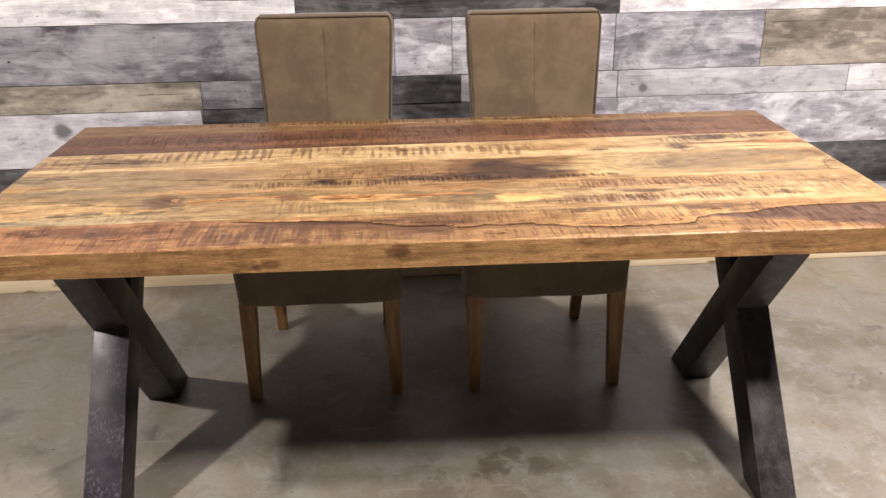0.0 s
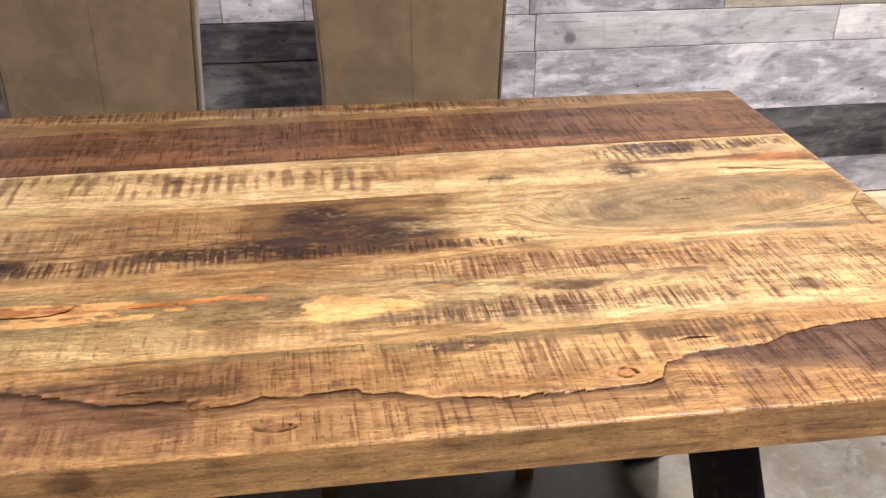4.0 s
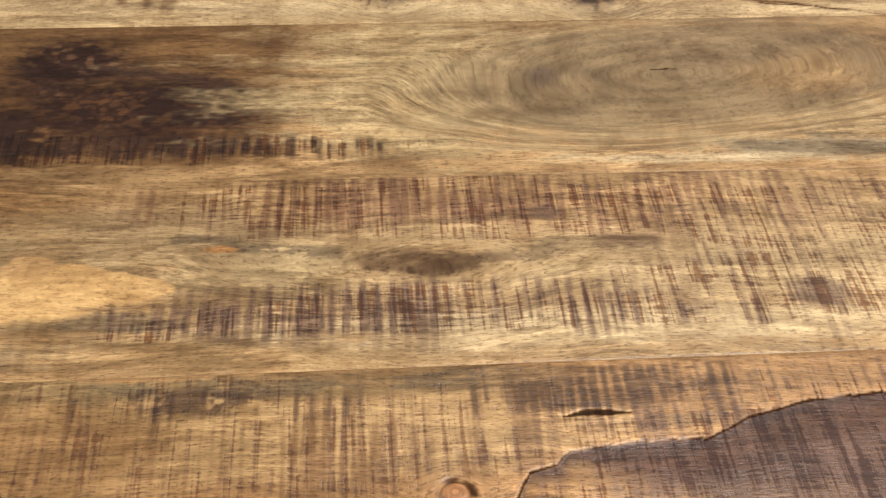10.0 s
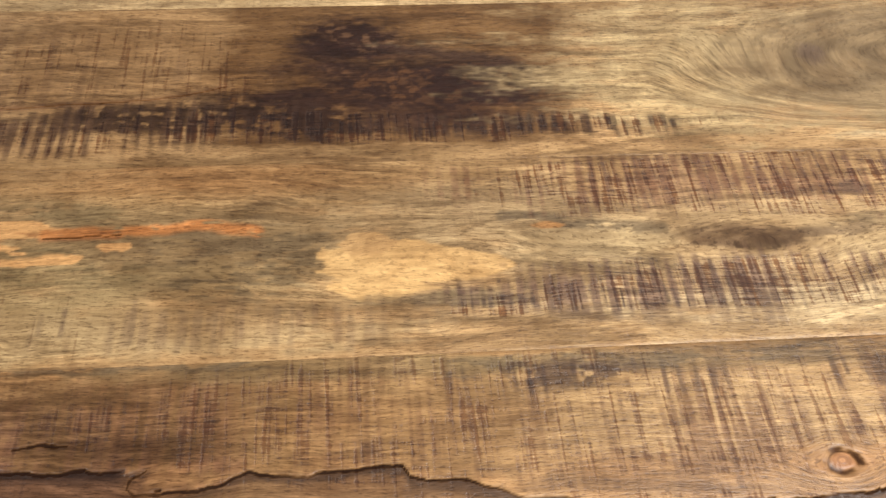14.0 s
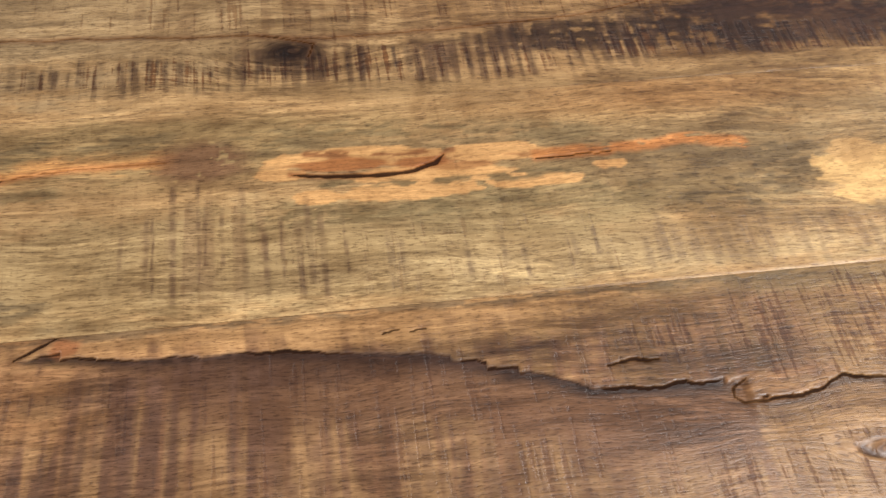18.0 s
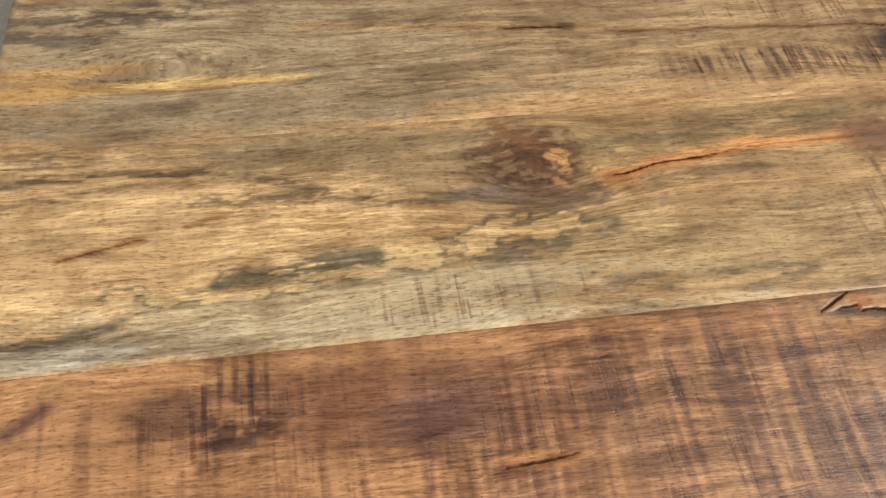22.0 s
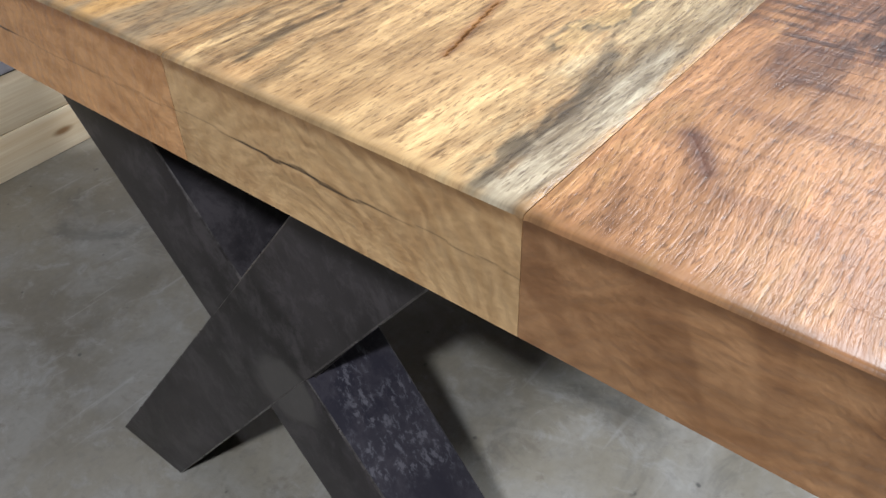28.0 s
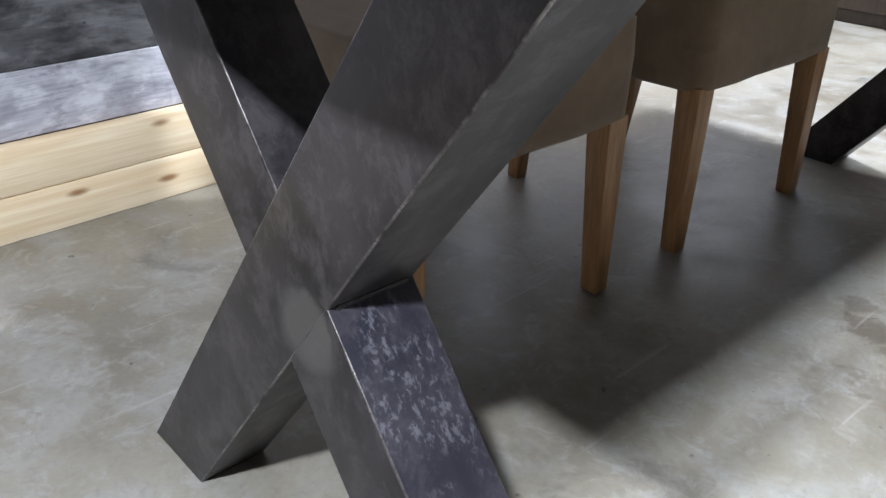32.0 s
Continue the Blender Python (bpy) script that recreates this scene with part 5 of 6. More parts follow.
def back_board(b):
    b.blob(0.2, 0.878, 0.8, 0.008, PALE, 0.4)
    b.blob(0.7, 0.89, 0.25, 0.03, (0.28, 0.16, 0.065), 0.7)
    b.blob(-0.6, 0.89, 0.4, 0.03, (0.26, 0.15, 0.065), 0.7)
    b.knot(0.862, 0.875, 0.014, 0.006, (0.12, 0.06, 0.03))
    b.marks(0.0, 0.895, 0.9, 0.03, 0.75)
    b.bars(0.1, 0.90, 0.9, 0.03, 0.014, (0.10, 0.055, 0.026), 0.6, 0.3)


table = thing("dining_table", "rustic solid mango wood dining table with black steel X legs", "table")
PAINTERS = (front_board, amber_board, burnt_board, striped_board, dark_board, back_board)
END_TINTS = [(0.31, 0.168, 0.076), (0.47, 0.31, 0.15), (0.45, 0.245, 0.105), (0.44, 0.27, 0.12), (0.16, 0.075, 0.035), (0.3, 0.17, 0.07)]


def board_mesh(k):
    """One board of the top: a fine grid above with a softened rim, then edges and underside."""
    gap = 0.00012
    xs = np.concatenate([TX0 + np.array((0, 0.0006, 0.0013, 0.0022)), np.linspace(TX0 + 0.0034, TX1 - 0.0034, (1700, 1255, 1255, 900, 655, 655)[k]), TX1 - np.array((0.0022, 0.0013, 0.0006, 0))])
    t = (xs - TX0) / (TX1 - TX0)
    low = SEAMS[k][0] + (SEAMS[k][1] - SEAMS[k][0]) * t + (gap if k else 0)
    high = SEAMS[k + 1][0] + (SEAMS[k + 1][1] - SEAMS[k + 1][0]) * t - (gap if k < 5 else 0)
    rows = int((high - low).mean() / (0.00105 if k == 0 else 0.00135 if k < 4 else 0.003)) + 2
    v = np.linspace(0, 1, rows)
    x = np.repeat(xs[None], rows, 0)
    y = low[None] + (high - low)[None] * v[:, None]
    b = Board(x, y, BASE[k], 100 + 13 * k)
    PAINTERS[k](b)
    z = TZ - b.depth - 0.00018 * np.clip(b.saw, 0, 1) * value_noise(x * 110, y * 9, 5) + 0.0006 * (fbm(x * 4, y * 12, 77 + k, 2) - 0.5)
    # soft worn rim at the outside, a fine groove at the seams
    for d, r in ((x - TX0, 0.0021), (TX1 - x, 0.0021), (y - low[None], 0.004 if k == 0 else 0.0016), (high[None] - y, 0.004 if k == 5 else 0.0016)):
        outer = r > 0.002
        worn = r * (0.8 + 0.4 * value_noise(x * 12, y * 12, 8)) if outer else r
        q = np.clip(1 - d / worn, 0, 1)
        z = z - (worn * (1 - np.sqrt(np.clip(1 - q * q, 0, 1))) * 0.8 if outer else 0.0004 * q)
    rim = 1 - step(np.minimum(x - TX0, TX1 - x), 0.003, 0.008)
    b.still = np.maximum(b.still, rim)
    worn = (1 - step(x - TX0, 0.0012, 0.0062)) * (0.35 + 0.65 * step(fbm(y * 45, x * 0, 15 + k, 3), 0.35, 0.6))
    b.tint = b.tint * (1 - 0.5 * worn[..., None])
    n, m = z.shape
    verts = np.stack([x, y, z], -1).reshape(-1, 3)
    grid = np.arange(n * m).reshape(n, m)
    quads = np.stack([grid[:-1, :-1], grid[:-1, 1:], grid[1:, 1:], grid[1:, :-1]], -1).reshape(-1, 4)
    # sides: front, right, back, left strips of two rows
    tint = np.clip(b.tint, 0.005, 0.9).reshape(-1, 3)
    flow = np.stack([b.u, b.v, 0 * b.u + k * 3.7], -1).reshape(-1, 3)
    saw, crack, still = b.saw.ravel(), b.crack.ravel(), b.still.ravel()
    top_faces = len(quads)
    vs, qs, ts, fs, ss, cs, end = [verts], [quads], [tint], [flow], [saw], [crack], [np.zeros(top_faces, np.int32)]
    start = n * m
    for ring, is_end in ((grid[0], False), (grid[:, -1], True), (grid[-1, ::-1], False), (grid[::-1, 0], True)):
        a = verts[ring]
        levels = 34 if is_end else 12
        strip = np.repeat(a[None], levels, 0)
        f = np.linspace(0, 1, levels)[:, None]
        strip[:, :, 2] = a[None, :, 2] * (1 - f) + (TZ - TT) * f
        bulge = 0.0015 * (fbm(strip[:, :, 0] * 9 + strip[:, :, 1] * 9, strip[:, :, 2] * 60, 50 + k, 2) - 0.5)
        count = len(ring)
        ids = start + np.arange(levels * count).reshape(levels, count)
        start += levels * count
        vs.append(strip.reshape(-1, 3))
        qs.append(np.stack([ids[:-1, :-1], ids[1:, :-1], ids[1:, 1:], ids[:-1, 1:]], -1).reshape(-1, 4))
        px, pz = strip[:, :, 0].ravel(), strip[:, :, 2].ravel()
        py = strip[:, :, 1].ravel()
        if is_end:
            base = np.array(END_TINTS[k])[None] * (0.75 + 0.5 * fbm(py * 16, pz * 40, 60 + k, 2))[:, None]
            split = np.zeros(len(px))
            cy, cz = ((0.03, 0.62), (0.235, 0.700), (0.40, 0.60))[min(k, 2)]
            r = np.hypot(py - cy, pz - cz) + 0.010 * (fbm(py * 30, pz * 30, 66 + k, 3) - 0.5)
            arc = 0.34 * step(np.sin(r * 520) + 1.6 * (fbm(py * 45, pz * 70, 67 + k, 3) - 0.5), 0.2, 0.9)[:, None]
            base = base * (1 - arc) + base * np.array((0.66, 0.60, 0.50)) * arc
            turn = np.arctan2(py - cy, pz - cz)
            ray = 0.5 * step(fbm(turn * 9, r * 14, 81 + k, 3), 0.52, 0.72)[:, None] * (1.0 if k == 0 else 0.4)
            base = base * (1 - ray) + base * np.array((0.55, 0.46, 0.40)) * ray
            if k in (1, 2):
                mid = 0.734 + 0.007 * (fbm(py * 40, 0 * py, 9, 3) - 0.5)
                split = (1 - step(np.abs(pz - mid), 0.0003, 0.0020)) * (0.56 + 0.22 * step(value_noise(py * 24, 0 * py + 2, 12), 0.35, 0.7))
            arris = 0.85 * (1 - step(TZ - pz, 0.0025, 0.0085))[:, None]
            base = base * (1 - arris) + base * np.array((0.45, 0.38, 0.32)) * arris
            cs.append(split)
        else:
            base = np.array((0.36, 0.205, 0.085))[None] * (0.7 + 0.6 * fbm(px * 3, pz * 60, 70 + k, 3))[:, None]
            for cx, cz, rx in ((-0.335, 0.725, 0.022), (-0.10, 0.742, 0.03), (-0.36, 0.718, 0.012)):
                d = np.hypot((px - cx) / rx, (pz - cz) / (rx * 0.55)) + 0.5 * (fbm(px * 60, pz * 90, 5, 2) - 0.5)
                w = (0.75 * (1 - step(d, 0.5, 1.1)))[:, None]
                base = base * (1 - w) + np.array((0.12, 0.05, 0.022)) * w
            w = step(px, 0.5, 0.62)[:, None] * 0.35
            base = base * (1 - w) + np.array((0.2, 0.1, 0.045)) * w
            cs.append(np.zeros(len(px)))
        ts.append(base)
        fs.append(np.stack([px, pz, 0 * px + 9 + k], -1))
        ss.append(np.zeros(len(px)))
        end.append(np.full(len(qs[-1]), 1 if is_end else 0, np.int32))
    # underside
    c = np.array([[TX0, low[0], TZ - TT], [TX1, low[-1], TZ - TT], [TX1, high[-1], TZ - TT], [TX0, high[0], TZ - TT]])
    vs.append(c)
    qs.append(np.array([[start, start + 3, start + 2, start + 1]]))
    ts.append(np.full((4, 3), 0.2))
    fs.append(c)
    ss.append(np.zeros(4))
    cs.append(np.zeros(4))
    end.append(np.zeros(1, np.int32))
    verts, quads = np.concatenate(vs), np.concatenate(qs)
    me = bpy.data.meshes.new("plank")
    me.vertices.add(len(verts))
    me.vertices.foreach_set("co", verts.astype(np.float32).ravel())
    me.loops.add(quads.size)
    me.loops.foreach_set("vertex_index", quads.astype(np.int32).ravel())
    me.polygons.add(len(quads))
    me.polygons.foreach_set("loop_start", np.arange(0, quads.size, 4, dtype=np.int32))
    me.materials.append(WOOD)
    me.materials.append(END)
    me.polygons.foreach_set("material_index", np.concatenate(end))
    flat = np.ones(len(quads), bool)
    me.polygons.foreach_set("use_smooth", flat)
    rgba = np.ones((len(verts), 4), np.float32)
    rgba[:, :3] = np.concatenate(ts)
    me.attributes.new("tint", "FLOAT_COLOR", "POINT").data.foreach_set("color", rgba.ravel())
    me.attributes.new("flow", "FLOAT_VECTOR", "POINT").data.foreach_set("vector", np.concatenate(fs).astype(np.float32).ravel())
    me.attributes.new("saw", "FLOAT", "POINT").data.foreach_set("value", np.concatenate(ss).astype(np.float32))
    me.attributes.new("crack", "FLOAT", "POINT").data.foreach_set("value", np.concatenate(cs).astype(np.float32))
    me.attributes.new("still", "FLOAT", "POINT").data.foreach_set("value", np.concatenate([still, np.zeros(len(verts) - len(still))]).astype(np.float32))
    me.update(calc_edges=True)
    me.validate()
    ob = new("plank", me)
    ob.parent = table
    return ob


PLANK_LABELS = (
    "reddish brown front plank with a bark-edged crack", "tan plank with amber streaks and a split", "plank with a burnt dark patch and oval figure",
    "pale plank crossed by dark saw marks", "dark brown plank with fine saw marks", "narrow tan plank along the back edge",
)
for k in range(6):
    board_mesh(k)["label"] = PLANK_LABELS[k]

# ---- steel legs ----
LEG_K, LEG_MID = 0.775, 0.479
FOOT_OUT, FOOT_IN = 0.360, 0.238
UNDER = TZ - TT - 0.004


def prism(points, x0, x1, bevel=0.0017):
    """A bar: an outline in y and z, drawn out along x, with softened edges."""
    bm = bmesh.new()
    near = [bm.verts.new((x0, y, z)) for y, z in points]
    far = [bm.verts.new((x1, y, z)) for y, z in points]
    bm.faces.new(near)
    bm.faces.new(far[::-1])
    for i in range(len(points)):
        j = (i + 1) % len(points)
        bm.faces.new((near[j], near[i], far[i], far[j]))
    bmesh.ops.recalc_face_normals(bm, faces=bm.faces[:])
    bmesh.ops.bevel(bm, geom=bm.edges[:], offset=bevel, segments=3, affect="EDGES", profile=0.5)
    return bm


def tube(name, points, x0, x1, finish, leg):
    """One square tube of a leg, its narrow rounded edges given the painted glint."""
    ob = smooth(part(name, prism(points, x0, x1), finish, leg))
    ob.data.materials.append(EDGE_GLINT)
    for face in ob.data.polygons:
        if face.area < 0.003:
            face.material_index = 1
    return ob


def x_leg(x0, x1, finish):
    leg = new("leg")
    leg.parent = table
    leg["label"] = "black raw steel X-shaped leg of square tube"
    m, k, o, i = LEG_MID, LEG_K, FOOT_OUT, FOOT_IN
    top = UNDER - 0.006
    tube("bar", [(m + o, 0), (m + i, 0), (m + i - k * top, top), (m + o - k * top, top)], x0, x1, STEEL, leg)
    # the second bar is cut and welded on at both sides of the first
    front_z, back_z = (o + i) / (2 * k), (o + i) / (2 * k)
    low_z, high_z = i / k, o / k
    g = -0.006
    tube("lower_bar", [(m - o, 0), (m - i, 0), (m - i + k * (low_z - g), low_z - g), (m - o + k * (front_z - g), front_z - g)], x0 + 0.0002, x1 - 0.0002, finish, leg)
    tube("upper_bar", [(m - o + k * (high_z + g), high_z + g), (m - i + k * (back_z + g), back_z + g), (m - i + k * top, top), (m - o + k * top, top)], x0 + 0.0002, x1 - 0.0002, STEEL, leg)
    smooth(part("mounting_plate", box_bm(x0 - 0.01, x1 + 0.01, m - 0.34, m + 0.34, top + 0.0005, UNDER + 0.0045, 0.001), STEEL, leg))
    # weld beads along the joints
    for y, z in ((m - o + k * front_z, front_z), (m + o - k * back_z, back_z), (m, low_z), (m, high_z)):
        bm = bmesh.new()
        bmesh.ops.create_cone(bm, cap_ends=True, segments=8, radius1=0.0028, radius2=0.0028, depth=(x1 - x0) - 0.016)
        bmesh.ops.transform(bm, verts=bm.verts[:], matrix=Matrix.Translation(((x0 + x1) / 2, y, z)) @ Matrix.Rotation(radians(90), 4, "Y"))
        for v in bm.verts:
            v.co += 0.0012 * noise.noise_vector(v.co * 120)
        smooth(part("weld", bm, STEEL, leg))
    return leg


x_leg(-0.843, -0.757, SCUFFED)
x_leg(0.730, 0.814, STEEL)


# ---- chairs ----
def soft_block(rings, cols, puff=0.0):
    """A cushioned block: stacked rounded rectangles (cx, cy, z, half_x, half_y, corner)."""
    bm = bmesh.new()
    loops = []
    for cx, cy, z, hx, hy, r in rings:
        loop = []
        for sx, sy, a0 in ((1, 1, 0), (-1, 1, 90), (-1, -1, 180), (1, -1, 270)):
            for s in range(cols):
                a = radians(a0 + 90 * s / (cols - 1))
                loop.append(bm.verts.new((cx + sx * (hx - r) + r * math.cos(a), cy + sy * (hy - r) + r * math.sin(a), z)))
        loops.append(loop)
    n = len(loops[0])
    for a, b in zip(loops, loops[1:]):
        for i in range(n):
            bm.faces.new((a[i], a[(i + 1) % n], b[(i + 1) % n], b[i]))
    bm.faces.new(loops[0][::-1])
    bm.faces.new(loops[-1])
    bmesh.ops.subdivide_edges(bm, edges=[e for e in bm.edges if e.calc_length() > 0.06], cuts=4, use_grid_fill=True)
    for v in bm.verts:
        v.co += puff * noise.noise_vector(v.co * 9)
    bmesh.ops.recalc_face_normals(bm, faces=bm.faces[:])
    return bm


def tapered_leg(x, y, top, w_top, w_low, lean_y=0.0, lean_x=0.0):
    bm = bmesh.new()
    bmesh.ops.create_cube(bm, size=1)
    for v in bm.verts:
        f = v.co.z + 0.5
        w = w_low + (w_top - w_low) * f
        v.co = Vector((x + v.co.x * w + lean_x * (1 - f), y + v.co.y * w + lean_y * (1 - f), f * top))
    bmesh.ops.bevel(bm, geom=bm.edges[:], offset=0.003, segments=2, affect="EDGES", profile=0.5)
    return bm


def rod(points, radius, sides=8):
    """A thin round rod through points."""
    bm = bmesh.new()
    rings = []
    for i, p in enumerate(points):
        a, b = Vector(points[max(i - 1, 0)]), Vector(points[min(i + 1, len(points) - 1)])
        turn = (b - a).to_track_quat("Z", "Y").to_matrix()
        rings.append([bm.verts.new(Vector(p) + turn @ Vector((radius * math.cos(k * 2 * math.pi / sides), radius * math.sin(k * 2 * math.pi / sides), 0))) for k in range(sides)])
    for a, b in zip(rings, rings[1:]):
        for k in range(sides):
            bm.faces.new((a[k], a[(k + 1) % sides], b[(k + 1) % sides], b[k]))
    bm.faces.new(rings[0][::-1])
    bm.faces.new(rings[-1])
    bmesh.ops.recalc_face_normals(bm, faces=bm.faces[:])
    return bm


def dining_chair(x, y):
    """A parsons chair; its origin is on the floor between the front feet."""
    chair = thing("dining_chair", "tan microfibre parsons dining chair tucked under the table", "chair", "chairs along the table", at=(x, y, 0))
    seat = soft_block([(0, 0.215, 0.300, 0.222, 0.222, 0.03), (0, 0.215, 0.306, 0.230, 0.230, 0.035), (0, 0.215, 0.40, 0.231, 0.232, 0.036), (0, 0.215, 0.455, 0.230, 0.231, 0.04), (0, 0.215, 0.474, 0.218, 0.220, 0.05), (0, 0.215, 0.482, 0.17, 0.18, 0.06)], 7, 0.006)
    smooth(part("seat", seat, FABRIC, chair), 60)
    rings = []
    for f in (0.0, 0.02, 0.3, 0.6, 0.9, 0.965, 0.99, 1.0):
        z = 0.30 + 0.715 * f
        half = 0.178 + 0.029 * f
        y0 = 0.452 + 0.085 * max(0.0, f - 0.2)
        inset = {0.0: 0.006, 0.99: 0.006, 1.0: 0.016}.get(f, 0.0)
        rings.append((0.020, y0, z, half - inset, 0.040 - inset, 0.016 - inset * 0.5))
    back = soft_block(rings, 6, 0.004)
    smooth(part("backrest", back, FABRIC, chair), 60)
    seam = box_bm(-0.0006, 0.0006, -0.0003, 0.0003, 0.50, 0.985)
    for v in seam.verts:
        f = (v.co.z - 0.30) / 0.715
        v.co.y += 0.452 + 0.085 * max(0.0, f - 0.2) - 0.0405
        v.co.x += 0.020
    part("seam", seam, FABRIC, chair)
    # added piping down the back's sides and over its top, dark for edge shade
    line = []
    for f in (0.28, 0.45, 0.6, 0.75, 0.9, 0.965):
        half = 0.178 + 0.029 * f
        line.append((half - 0.004, 0.452 + 0.085 * max(0.0, f - 0.2) - 0.0385, 0.30 + 0.715 * f))
    for side in (-1, 1):
        smooth(part("shade_piping", rod([(0.020 + side * x, y, z) for x, y, z in line], 0.0030), SHADE_PIPING, chair, "added edge piping, darkened for shade"), 60)
    x, y, z = line[-1]
    smooth(part("shade_piping", rod([(0.020 - x, y, z), (0.020 - x + 0.008, y + 0.006, z + 0.0215), (0.020 + x - 0.008, y + 0.006, z + 0.0215), (0.020 + x, y, z)], 0.0030), SHADE_PIPING, chair, "added edge piping, darkened for shade"), 60)
    part("seat_base", box_bm(-0.205, 0.205, 0.012, 0.418, 0.2965, 0.304, 0.002), BACKER, chair, "thin black panel under the seat")
    for sx in (-1, 1):
        smooth(part("leg", tapered_leg(sx * 0.200, 0.012, 0.31, 0.046, 0.032, -0.004, sx * 0.005), LEGWOOD, chair))
        smooth(part("leg", tapered_leg(sx * 0.188, 0.40, 0.31, 0.044, 0.030, 0.035, -sx * 0.012), LEGWOOD, chair))
    return chair


chair = dining_chair(-0.328, 0.70)
copy_thing(chair, Matrix.Translation((0.307, 0.70, 0)))

# ---- wall boards ----
# rows from the floor up: lower edge, upper edge, then (right end of board, finish) from the left
ROWS = [
    (0.177, 0.300, ((-2.6, "mid"), (-0.1, "light"), (1.1, "mid"), (2.4, "light"), (4.9, "mid"))),
    (0.300, 0.464, ((-1.9, "mid"), (-0.2, "dark"), (0.9, "mid"), (2.9, "dark"), (4.9, "mid"))),
    (0.464, 0.657, ((-2.7, "mid"), (-0.783, "pale"), (0.18, "dark"), (0.70, "light"), (2.2, "light"), (4.9, "mid"))),
    (0.657, 0.755, ((-2.2, "mid"), (-0.775, "tan"), (-0.30, "mid"), (0.13, "dark"), (0.695, "pale"), (1.55, "pale"), (3.1, "white"), (4.9, "mid"))),
    (0.755, 0.953, ((-2.0, "light"), (-0.10, "mid"), (0.10, "light"), (0.675, "light"), (1.21, "mid"), (2.5, "tan"), (4.9, "mid"))),
    (0.953, 1.150, ((-2.3, "mid"), (-0.43, "white"), (0.685, "dark"), (2.0, "white"), (4.9, "mid"))),
    (1.150, 1.250, ((-1.4, "tan"), (0.4, "light"), (1.7, "mid"), (4.9, "white"))),
    (1.250, 1.446, ((-1.8, "light"), (0.1, "mid"), (1.9, "white"), (4.9, "light"))),
    (1.446, 1.545, ((-0.9, "mid"), (1.2, "tan"), (4.9, "dark"))),
    (1.545, 1.740, ((-2.1, "white"), (0.6, "light"), (2.6, "mid"), (4.9, "tan"))),
    (1.740, 1.935, ((-1.0, "mid"), (1.5, "dark"), (4.9, "light"))),
    (1.935, 2.130, ((-1.7, "tan"), (0.2, "white"), (4.9, "mid"))),
    (2.130, 2.325, ((-0.6, "light"), (2.0, "mid"), (4.9, "white"))),
    (2.325, 2.520, ((-1.9, "mid"), (0.8, "light"), (4.9, "dark"))),
    (2.520, 2.715, ((-0.4, "white"), (2.2, "tan"), (4.9, "mid"))),
    (2.715, 2.910, ((-1.3, "mid"), (1.0, "light"), (4.9, "mid"))),
    (2.910, 3.105, ((-0.7, "dark"), (1.8, "mid"), (4.9, "light"))),
    (3.105, 3.300, ((-1.6, "light"), (0.9, "tan"), (4.9, "mid"))),
    (3.300, 3.495, ((-0.2, "mid"), (4.9, "light"))),
]
for z0, z1, boards in ROWS:
    left = -4.95
    for right, finish in boards:
        cx, cz = (left + right) / 2, (z0 + z1) / 2
        hx, hz = (right - left) / 2 - 0.0006, (z1 - z0) / 2 - 0.0008
        proud = 0.006 * random.random()
        board = part("plank", box_bm(-hx, hx, 0, 0.02, -hz, hz, 0.0015, 1), BOARDS[finish], wall_back)
        board.location = (cx, WALL_Y - proud, cz)
        left = right

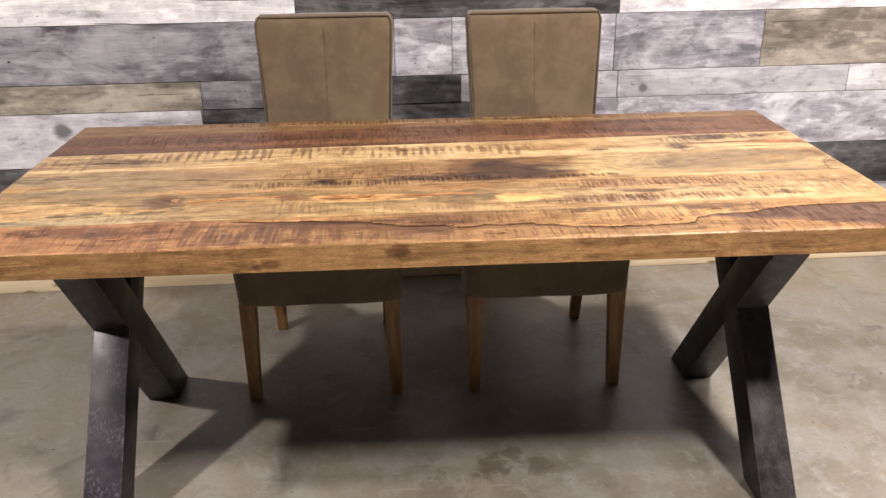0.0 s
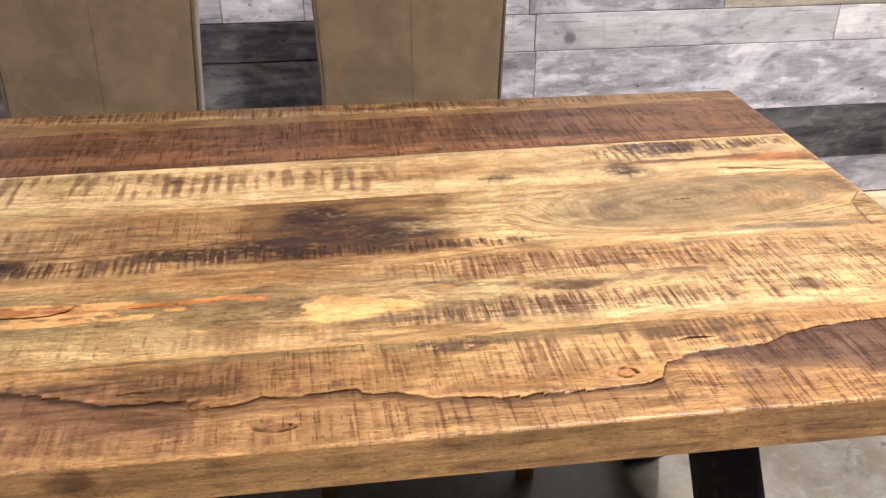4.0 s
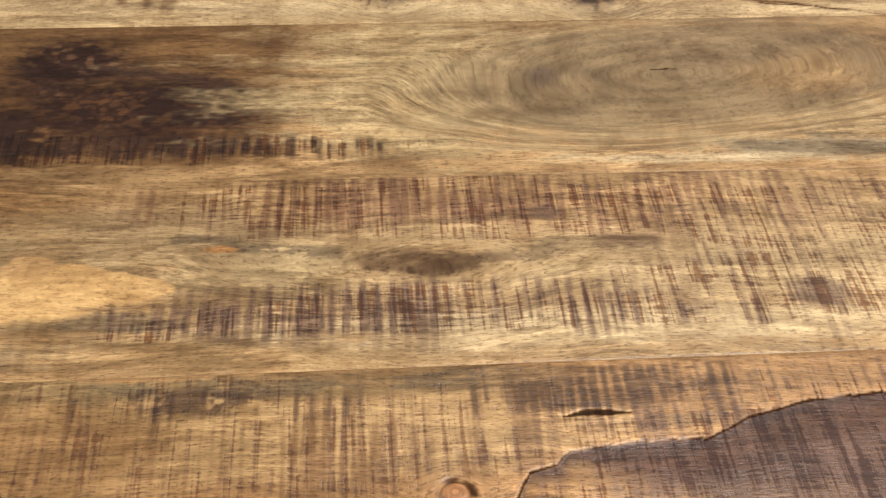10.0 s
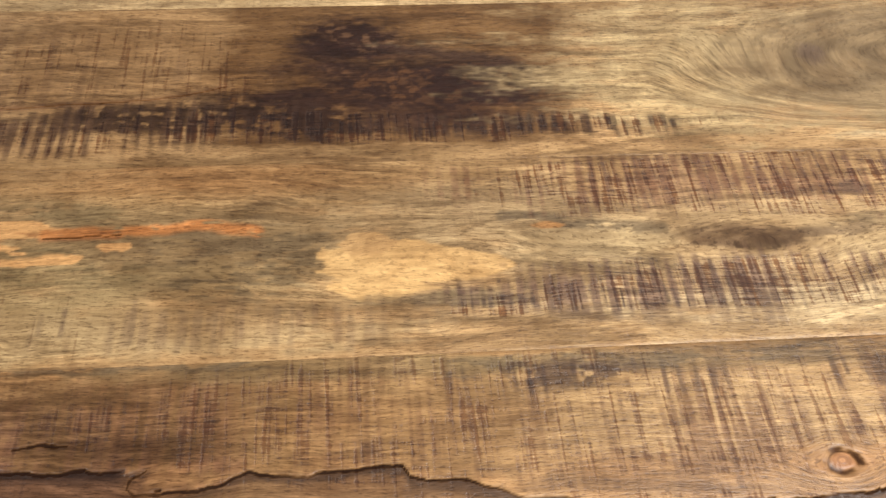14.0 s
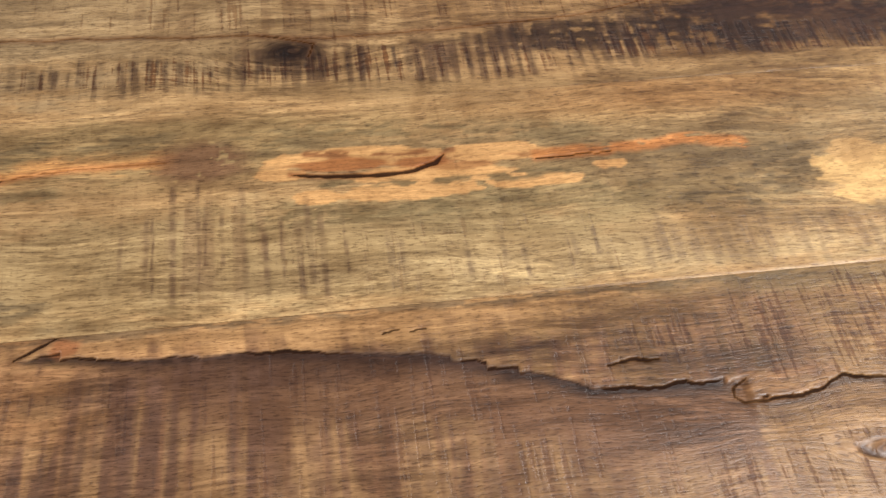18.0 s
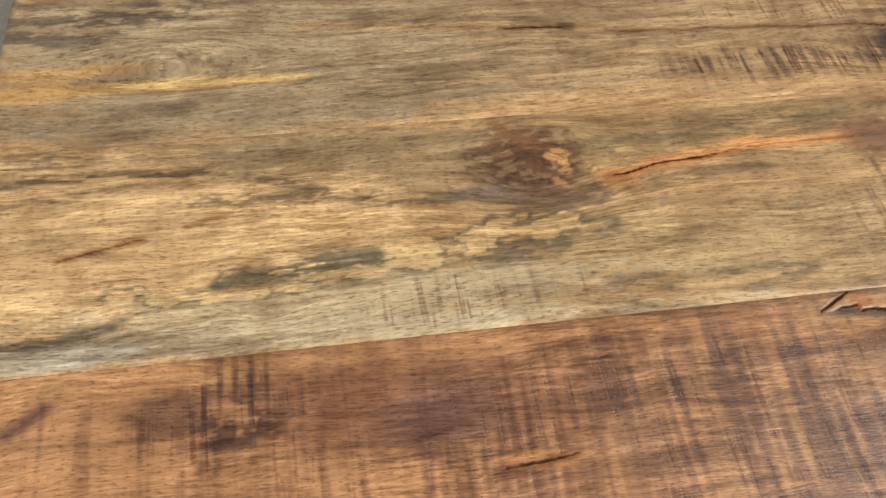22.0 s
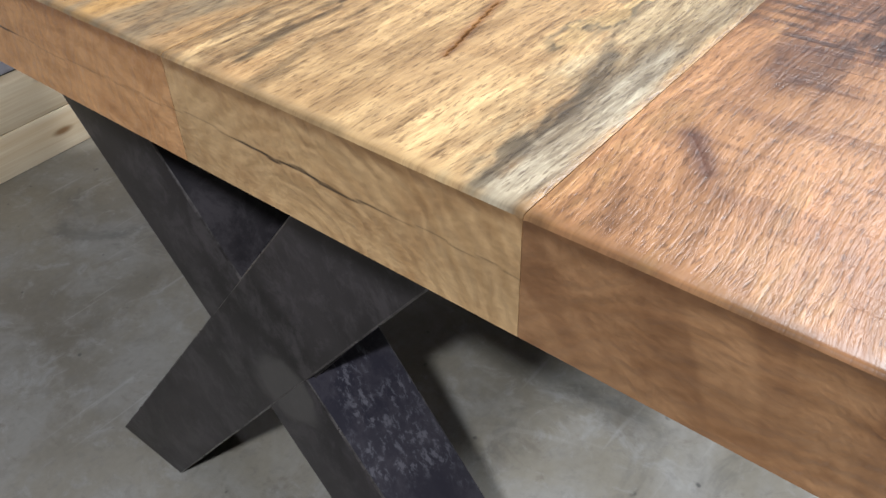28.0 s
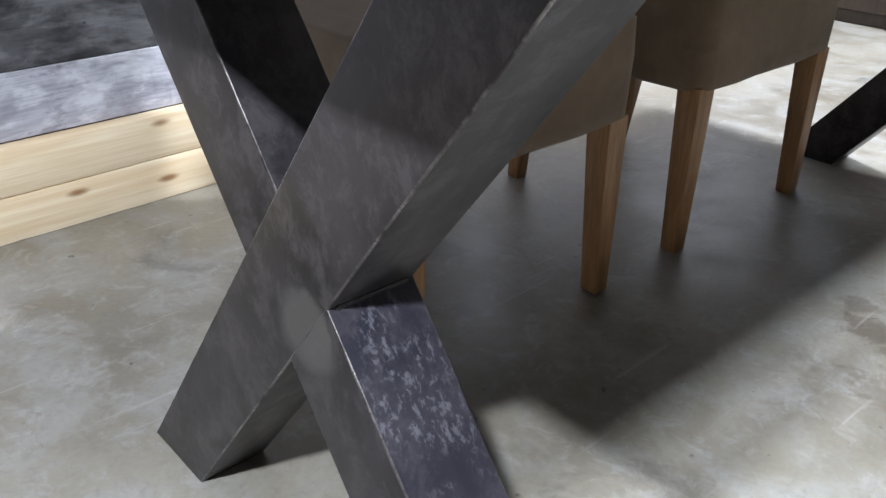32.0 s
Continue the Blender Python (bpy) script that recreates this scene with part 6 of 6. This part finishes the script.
# low pine timbers along the foot of the wall
for z0, z1, joins in ((0.0, 0.0875, (-4.9, -1.9, 0.75, 3.2, 4.9)), (0.0885, 0.176, (-4.9, -2.4, 1.15, 4.9))):
    for a, b in zip(joins, joins[1:]):
        bm = box_bm(-(b - a) / 2 + 0.001, (b - a) / 2 - 0.001, 0, 0.038, 0, z1 - z0, 0.003)
        beam = smooth(part("baseboard", bm, PINE))
        beam.matrix_world = TURN @ Matrix.Translation(((a + b) / 2, WALL_Y - 0.0385, z0))
        tagged(beam, "pale knotty pine timber lying along the wall's foot", "baseboard", "timbers along the wall", "structure")


# ---- sideboard against the wall ----
def dark_wood_material(name, low, high):
    n = Nodes(name)
    p = n.coords()
    grain = n.noise(stretched(n, p, 30.0, 30.0, 3.0), 1.0, 4.0, 0.6, 0.6)
    fine = n.noise(stretched(n, p, 260.0, 260.0, 14.0), 1.0, 2.0)
    col = n.mix(n.span(grain, 0.3, 0.7), low, high)
    col = n.mix(n.span(fine, 0.3, 0.6, 0.4, 0.0), col, n.mix(1.0, col, (0.5, 0.45, 0.4), "MULTIPLY"))
    n.bump(fine, 0.12, 0.001)
    return n.surface(col, 0.42, 0.0, 0.4)


REDWOOD = dark_wood_material("red_brown_wood", (0.040, 0.017, 0.011), (0.085, 0.036, 0.022))
DARKWOOD = dark_wood_material("dark_brown_wood", (0.016, 0.011, 0.009), (0.034, 0.023, 0.018))
sideboard = thing("sideboard", "dark brown wooden sideboard with red-brown panels against the wall", "sideboard", at=(2.13, 1.14, 0))
part("plinth", box_bm(0.03, 1.27, 0.02, 0.40, 0.0, 0.05, 0.002), DARKWOOD, sideboard)
part("bottom_rail", box_bm(0.012, 1.288, 0.006, 0.405, 0.05, 0.105, 0.003), DARKWOOD, sideboard)
part("body", box_bm(0.02, 1.28, 0.02, 0.405, 0.105, 0.82, 0.003), REDWOOD, sideboard)
for cx, cy in ((0.0, 0.0), (0.0, 0.36), (1.25, 0.0), (1.25, 0.36)):
    part("post", box_bm(cx, cx + 0.05, cy, cy + 0.05, 0.0, 0.82, 0.004), DARKWOOD, sideboard)
part("top", box_bm(-0.03, 1.33, -0.03, 0.412, 0.82, 0.86, 0.005), DARKWOOD, sideboard)
for cx in (0.07, 0.66):
    door = part("door", box_bm(cx, cx + 0.57, 0.002, 0.021, 0.125, 0.80, 0.004), REDWOOD, sideboard)
